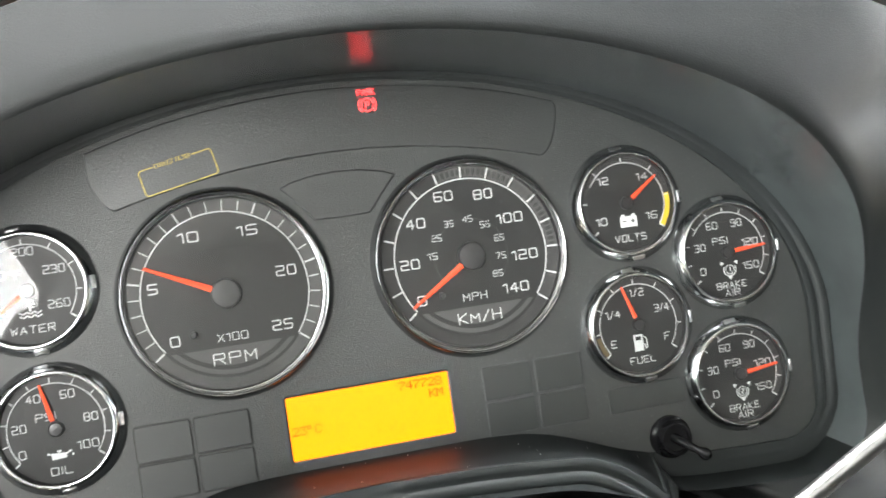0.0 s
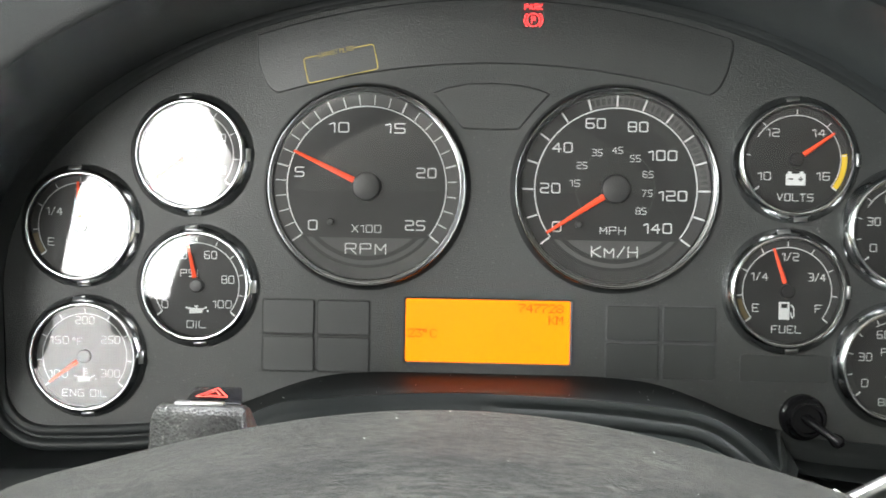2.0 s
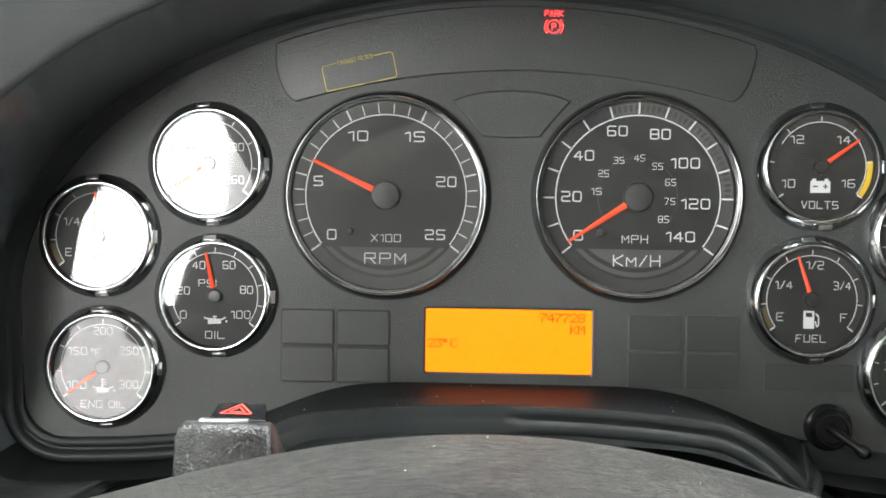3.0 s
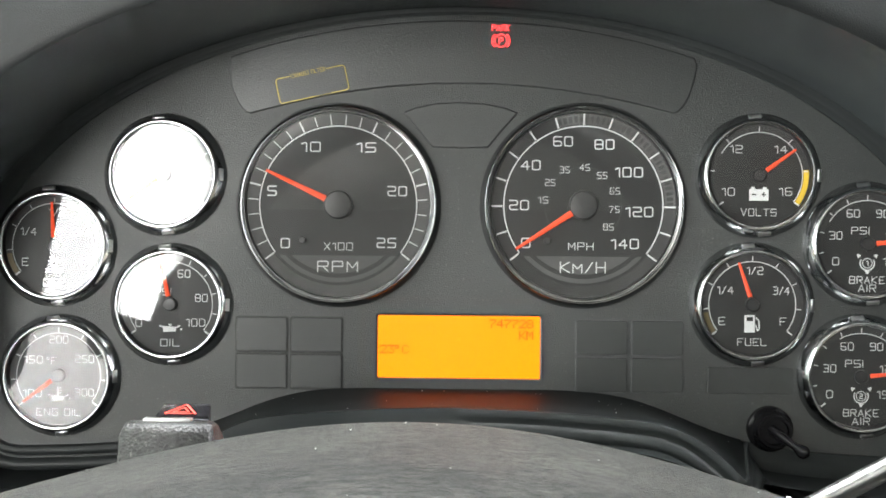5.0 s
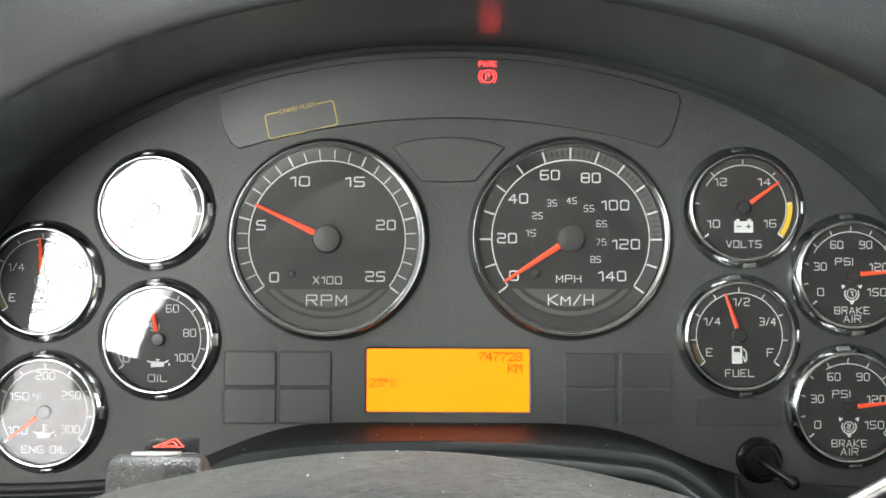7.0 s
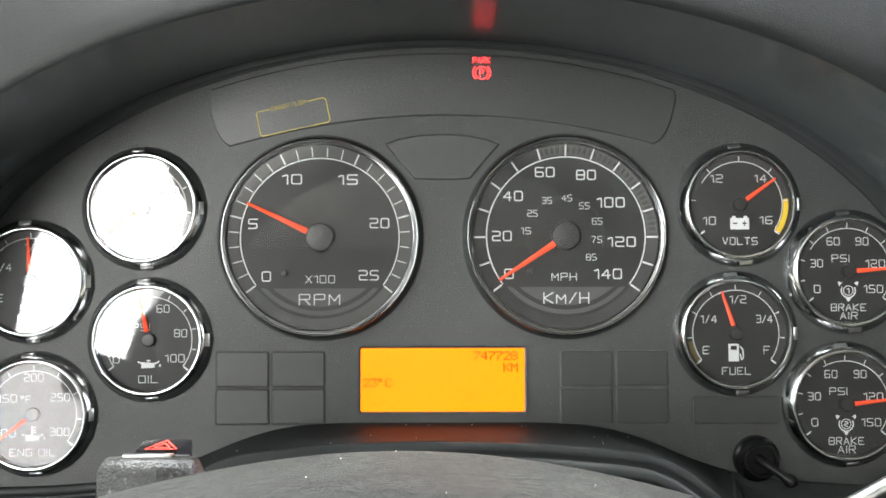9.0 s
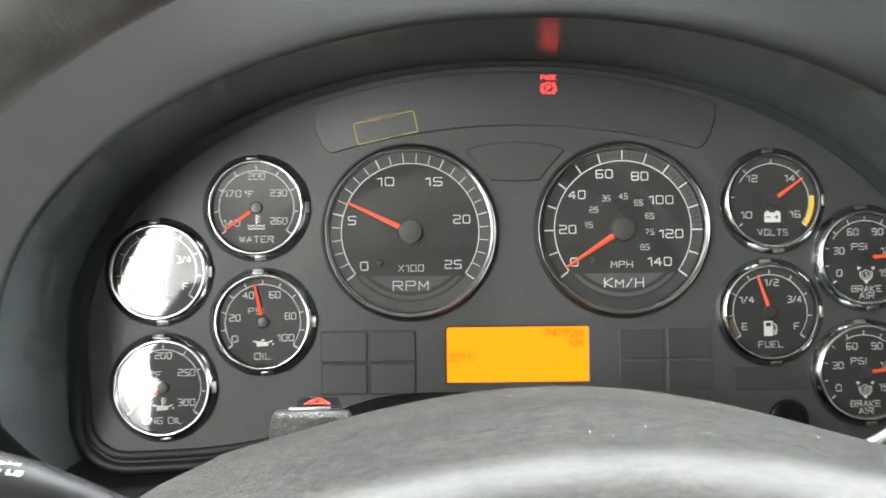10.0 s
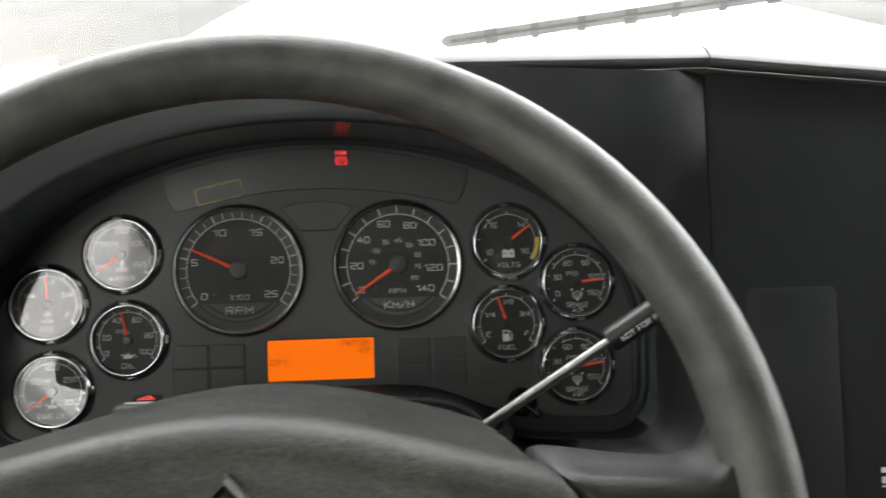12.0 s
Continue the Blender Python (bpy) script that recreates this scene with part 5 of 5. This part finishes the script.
GLASS_LOW, GLASS_UP = Vector((0, 0.62, 2.05)), Vector((0, -0.64, 0.768)).normalized()
# the floor is out of view; its tone serves as a reflector
wbox("floor", -0.75, 1.65, -2.0, 0.75, 1.15, 1.20, FLOOR_BOUNCE, "unseen cab floor, made grey to bounce light upward", "floor")
wbox("ceiling", -0.75, 1.65, -2.0, -0.24, 3.10, 3.15, ROOF, "pale fabric cab ceiling", "ceiling")
wbox("wall_rear", -0.75, 1.65, -2.05, -2.0, 1.15, 3.15, CURTAIN, "plain grey rear cab wall", "wall")
for nm, x0, x1 in (("wall_left", -0.74, -0.66), ("wall_right", 1.56, 1.64)):
    w = thing(nm, BASE.inverted(), "beige cab side beside the seat", "wall", kind="structure")
    part("lower_panel", box(x0, x1, -2.0, 0.72, 1.2, 2.06, 0.01), BEIGE, w)
    if x0 < 0:
        part("rear_panel", box(x0, x1, -2.0, -1.96, 2.06, 3.10), ROOF, w)
        part("header", box(x0, x1, -1.96, -0.24, 3.03, 3.10), ROOF, w)
        # added sheet that blocks the lamps' lower rear, shaping their reflection in the gauges
        bm = bmesh.new()
        slope = ((-1.40, 2.06), (-1.42, 2.45), (-1.52, 2.68), (-1.75, 2.88), (-1.96, 2.98), (-1.96, 2.06))
        sides = [[bm.verts.new((x, y, z)) for y, z in slope] for x in (-0.651, -0.640)]
        bm.faces.new(sides[0])
        bm.faces.new(sides[1])
        for q in range(6):
            bm.faces.new((sides[0][q], sides[0][(q + 1) % 6], sides[1][(q + 1) % 6], sides[1][q]))
        bmesh.ops.recalc_face_normals(bm, faces=bm.faces)
        part("lamp_mask", bm, DARK_TRIM, w, "unseen dark mask over the lower rear of the window lamps")
        part("door_post", box(x0, x1, -0.95, -0.72, 2.40, 3.03), DARK_TRIM, w, "dark door post")
        part("pane", box(x0 + 0.035, x0 + 0.04, -1.96, 0.35, 2.06, 3.03), TINTED, w, "tinted side window glass")
    else:
        part("upper_panel", box(x0, x1, -2.0, -0.24, 2.06, 3.10), DARK_TRIM, w)
    pil = []
    for t in (0.0, 0.25, 0.5, 0.75, 1.0):
        c = GLASS_LOW + GLASS_UP * (1.36 * t)
        xm = (x0 + x1) / 2
        pil.append([(xm + 0.045 * math.cos(a), c.y - 0.05 + 0.055 * math.sin(a), c.z - 0.02 + 0.02 * math.cos(a)) for a in [2 * math.pi * i / 16 for i in range(16)]])
    part("pillar", loft(pil, cap_first=True, cap_last=True), BEIGE, w, "beige windscreen pillar")
wbox("firewall", -0.70, 1.60, 0.62, 0.68, 1.15, 2.03, BEIGE, "beige panel below the windscreen", "wall")

# left end of the dash, in beige
wing = []
for t in range(9):
    a = t / 8
    y = 0.62 - 0.66 * a
    wing.append([(-0.66, y, 1.99 - 0.02 * a), (-0.50, y, 1.995 - 0.02 * a), (-0.40, y, 1.98 - 0.03 * a), (-0.345, y, 1.94 - 0.04 * a), (-0.335, y, 1.5), (-0.66, y, 1.5)])
solid("dash_end", loft(wing, cap_first=True, cap_last=True), BEIGE, Matrix(), "beige plastic end of the dashboard by the door", "trim", kind="structure")
louvre = thing("air_vent", BASE.inverted(), "beige air vent with thin slats by the door", "vent")
part("vent_frame", box(-0.52, -0.36, -0.062, -0.042, 1.62, 1.86, 0.006), BEIGE, louvre)
for q in range(8):
    part("slat", box(-0.505, -0.375, -0.070, -0.060, 1.645 + q * 0.026, 1.653 + q * 0.026, 0.001), DARK_TRIM, louvre)

# windscreen, its black border and stickers
def on_glass(x, h, off=0.0):
    p = GLASS_LOW + GLASS_UP * h
    return (x, p.y - off * 0.768, p.z - off * 0.64)


# unseen header added over the windscreen's top to darken the cab
header = []
for x in (-0.74, -0.3, 0.45, 1.2, 1.64):
    p, q = on_glass(x, 0.95, 0.01), on_glass(x, 1.36, 0.01)
    header.append([(x, p[1] + 0.02, p[2]), (x, p[1] - 0.05, p[2] - 0.015), (x, p[1] - 0.12, p[2] + 0.05), (x, -0.22, 3.09), (x, q[1], q[2] + 0.03)])
solid("ceiling_front", loft(header, cap_first=True, cap_last=True), ROOF, Matrix(), "unseen fabric header, lowered to cut light from the windscreen", "ceiling", kind="structure")

screen = thing("window_1", BASE.inverted(), "large clear windscreen with a dotted black border", "window", kind="structure")
bm = bmesh.new()
bm.faces.new([bm.verts.new(on_glass(x, h)) for x, h in ((-0.70, -0.02), (1.60, -0.02), (1.60, 1.37), (-0.70, 1.37))])
part("pane", bm, PANE, screen, "windscreen glass", shadow=False, smooth=None)


def border_height(x):
    return 0.0 + 0.05 * max(0.0, (-0.50 - x) / 0.16) ** 2


bm = bmesh.new()
xs = [-0.70 + 0.05 * i for i in range(47)]
for a, b in zip(xs, xs[1:]):
    bm.faces.new([bm.verts.new(on_glass(x, h, 0.003)) for x, h in ((a, -0.05), (b, -0.05), (b, border_height(b)), (a, border_height(a)))])
part("black_border", bm, FRIT, screen, "black ceramic border", smooth=None)
bm = bmesh.new()
for i in range(260):
    for q in range(3):
        x = -0.70 + i * 0.0085 + (0.00425 if q % 2 else 0)
        h = border_height(x) + 0.004 + q * 0.0062
        r = 0.0027 - q * 0.0006
        bm.faces.new([bm.verts.new(on_glass(x + r * math.cos(t), h + r * math.sin(t), 0.003)) for t in [math.pi * k / 3 for k in range(6)]])
tagged(part("dotted_edge", bm, FRIT, screen, smooth=None), kind="stuff")

sticker = thing("sticker", BASE.inverted(), "white barcode sticker low on the windscreen", "sticker")
bm = bmesh.new()
bm.faces.new([bm.verts.new(on_glass(x, h, 0.004)) for x, h in ((-0.450, 0.092), (-0.345, 0.110), (-0.340, 0.168), (-0.445, 0.150))])
part("paper", bm, PAPER, sticker, smooth=None)
bm = bmesh.new()
x = -0.424
rnd = random.Random(4)
while x < -0.382:
    w = rnd.choice((0.002, 0.003, 0.004))
    bm.faces.new([bm.verts.new(on_glass(q, h, 0.006)) for q, h in ((x - 0.005, 0.111 + (x + 0.42) * 0.16), (x + w - 0.005, 0.111 + (x + 0.42) * 0.16), (x + w, 0.129 + (x + 0.42) * 0.16), (x, 0.129 + (x + 0.42) * 0.16))])
    x += w + rnd.choice((0.0014, 0.002))
part("barcode", bm, INK, sticker, "black bars", smooth=None)
mark = thing("glass_mark", BASE.inverted(), "small dark maker's stamp of plain lines on the windscreen", "marking")
bm = bmesh.new()
for h, x0, x1, t in ((0.121, -0.533, -0.484, 0.0052), (0.1105, -0.528, -0.496, 0.0042), (0.1015, -0.535, -0.493, 0.0040), (0.0930, -0.530, -0.494, 0.0036), (0.0850, -0.533, -0.503, 0.0036), (0.0765, -0.536, -0.498, 0.0042), (0.062, -0.538, -0.520, 0.003), (0.066, -0.508, -0.499, 0.003)):
    x = x0
    while x < x1:
        w = rnd.uniform(0.0012, 0.0030)
        bm.faces.new([bm.verts.new(on_glass(q, k + (q + 0.51) * 0.40, 0.004)) for q, k in ((x, h), (x + w, h), (x + w, h + t), (x, h + t))])
        x += w + rnd.choice((0.0008, 0.0008, 0.0022))
part("stamp_lines", bm, INK, mark, smooth=None)
bm = bmesh.new()
for i in range(24):
    a0, a1 = 2 * math.pi * i / 24, 2 * math.pi * (i + 1) / 24
    bm.faces.new([bm.verts.new(on_glass(-0.486 + r * 0.95 * math.cos(a), 0.0912 + r * math.sin(a), 0.004)) for r, a in ((0.0075, a0), (0.0088, a0), (0.0088, a1), (0.0075, a1))])
part("stamp_ring", bm, INK, mark, smooth=None)

# wiper resting on the outside of the glass
wiper = thing("wiper", BASE.inverted(), "grey-black windscreen wiper at rest", "wiper")
W0, W1 = Vector(on_glass(0.129, 0.157, -0.03)), Vector(on_glass(0.95, 0.314, -0.03))
wd = (W1 - W0).normalized()
wu = (GLASS_UP - wd * GLASS_UP.dot(wd)).normalized()
wo = wd.cross(wu)


def strip(low, high, back, front, x0, x1, nose=0.0):
    """A bar along the wiper, between two heights and two depths off the blade's line; its near end tapers."""
    rings = []
    for s, k in ((x0, 0.45 if nose else 1.0), (x0 + nose, 1.0), (x1, 1.0)) if nose else ((x0, 1.0), (x1, 1.0)):
        mid = (low + high) / 2
        rings.append([W0 + wd * s + wu * (mid + (h - mid) * k) + wo * d for h, d in ((low, back), (high, back), (high, front), (low, front))])
    return loft(rings, cap_first=True, cap_last=True)


reach = (W1 - W0).length
part("blade", strip(-0.014, -0.009, -0.003, 0.003, 0.004, reach), RUBBER, wiper, "black rubber blade")
part("frame", strip(-0.010, 0.014, -0.007, 0.007, 0.0, reach, 0.010), WIPER_GREY, wiper, "grey weathered frame")
part("rail", strip(0.0010, 0.0032, -0.009, 0.009, 0.012, reach), WIPER_DARK, wiper, "darker rail along the frame")
for q in range(13):
    part("clip", strip(-0.013, 0.0148, -0.008, 0.008, 0.055 + q * 0.058, 0.065 + q * 0.058 + (0.006 if q % 3 == 0 else 0)), WIPER_DARK, wiper)

# ---- outside ----
truck_hood = []
for i in range(13):
    t = i / 12
    y = 0.70 + 2.2 * t
    half = 0.93 - 0.02 * t - 0.10 * t ** 3
    z = 2.09 - 0.02 * t - 0.25 * max(0, t - 0.85) / 0.15
    truck_hood.append([(0.46 + half * s, y, z - 0.05 * abs(s) ** 6 - (0.5 if abs(s) > 1 else 0)) for s in [-1.02 + 2.04 * k / 32 for k in range(33)]])
solid("truck_hood", loft(truck_hood, closed=False), PAINT, Matrix(), "white painted truck hood beyond the windscreen", "hood")


def gravel():
    m, nodes, links, bsdf = material("pale_gravel")
    coord = nodes.new("ShaderNodeTexCoord")
    patches = nodes.new("ShaderNodeTexNoise")
    patches.inputs["Scale"].default_value, patches.inputs["Detail"].default_value = 0.5, 8
    stones = nodes.new("ShaderNodeTexNoise")
    stones.inputs["Scale"].default_value, stones.inputs["Detail"].default_value = 26.0, 6
    mapping = nodes.new("ShaderNodeMapping")
    mapping.inputs["Scale"].default_value = (1.0, 0.55, 1.0)
    links.new(coord.outputs["Object"], mapping.inputs[0])
    for t in (patches, stones):
        links.new(mapping.outputs[0], t.inputs["Vector"])
    ramp = nodes.new("ShaderNodeValToRGB")
    ramp.color_ramp.elements[0].position, ramp.color_ramp.elements[0].color = 0.43, (0.0095, 0.0093, 0.0087, 1)
    ramp.color_ramp.elements[1].position, ramp.color_ramp.elements[1].color = 0.57, (0.044, 0.0431, 0.0405, 1)
    mix = nodes.new("ShaderNodeMath")
    mix.operation = "MULTIPLY_ADD"
    mix.inputs[1].default_value = 0.24
    links.new(patches.outputs[0], mix.inputs[0])
    half = nodes.new("ShaderNodeMath")
    half.operation = "MULTIPLY"
    half.inputs[1].default_value = 0.76
    links.new(stones.outputs[0], half.inputs[0])
    links.new(half.outputs[0], mix.inputs[2])
    links.new(mix.outputs[0], ramp.inputs[0])
    links.new(ramp.outputs[0], bsdf.inputs["Base Color"])
    bump = nodes.new("ShaderNodeBump")
    bump.inputs["Strength"].default_value, bump.inputs["Distance"].default_value = 0.6, 0.05
    links.new(stones.outputs[0], bump.inputs["Height"])
    links.new(bump.outputs[0], bsdf.inputs["Normal"])
    bsdf.inputs["Roughness"].default_value = 0.85
    bsdf.inputs["Specular IOR Level"].default_value = 0.12
    return m


bm = bmesh.new()
bmesh.ops.create_grid(bm, x_segments=8, y_segments=8, size=1500)
solid("ground", bm, gravel(), Matrix(), "pale wet gravel ground of the yard", "ground", kind="structure", smooth=None)
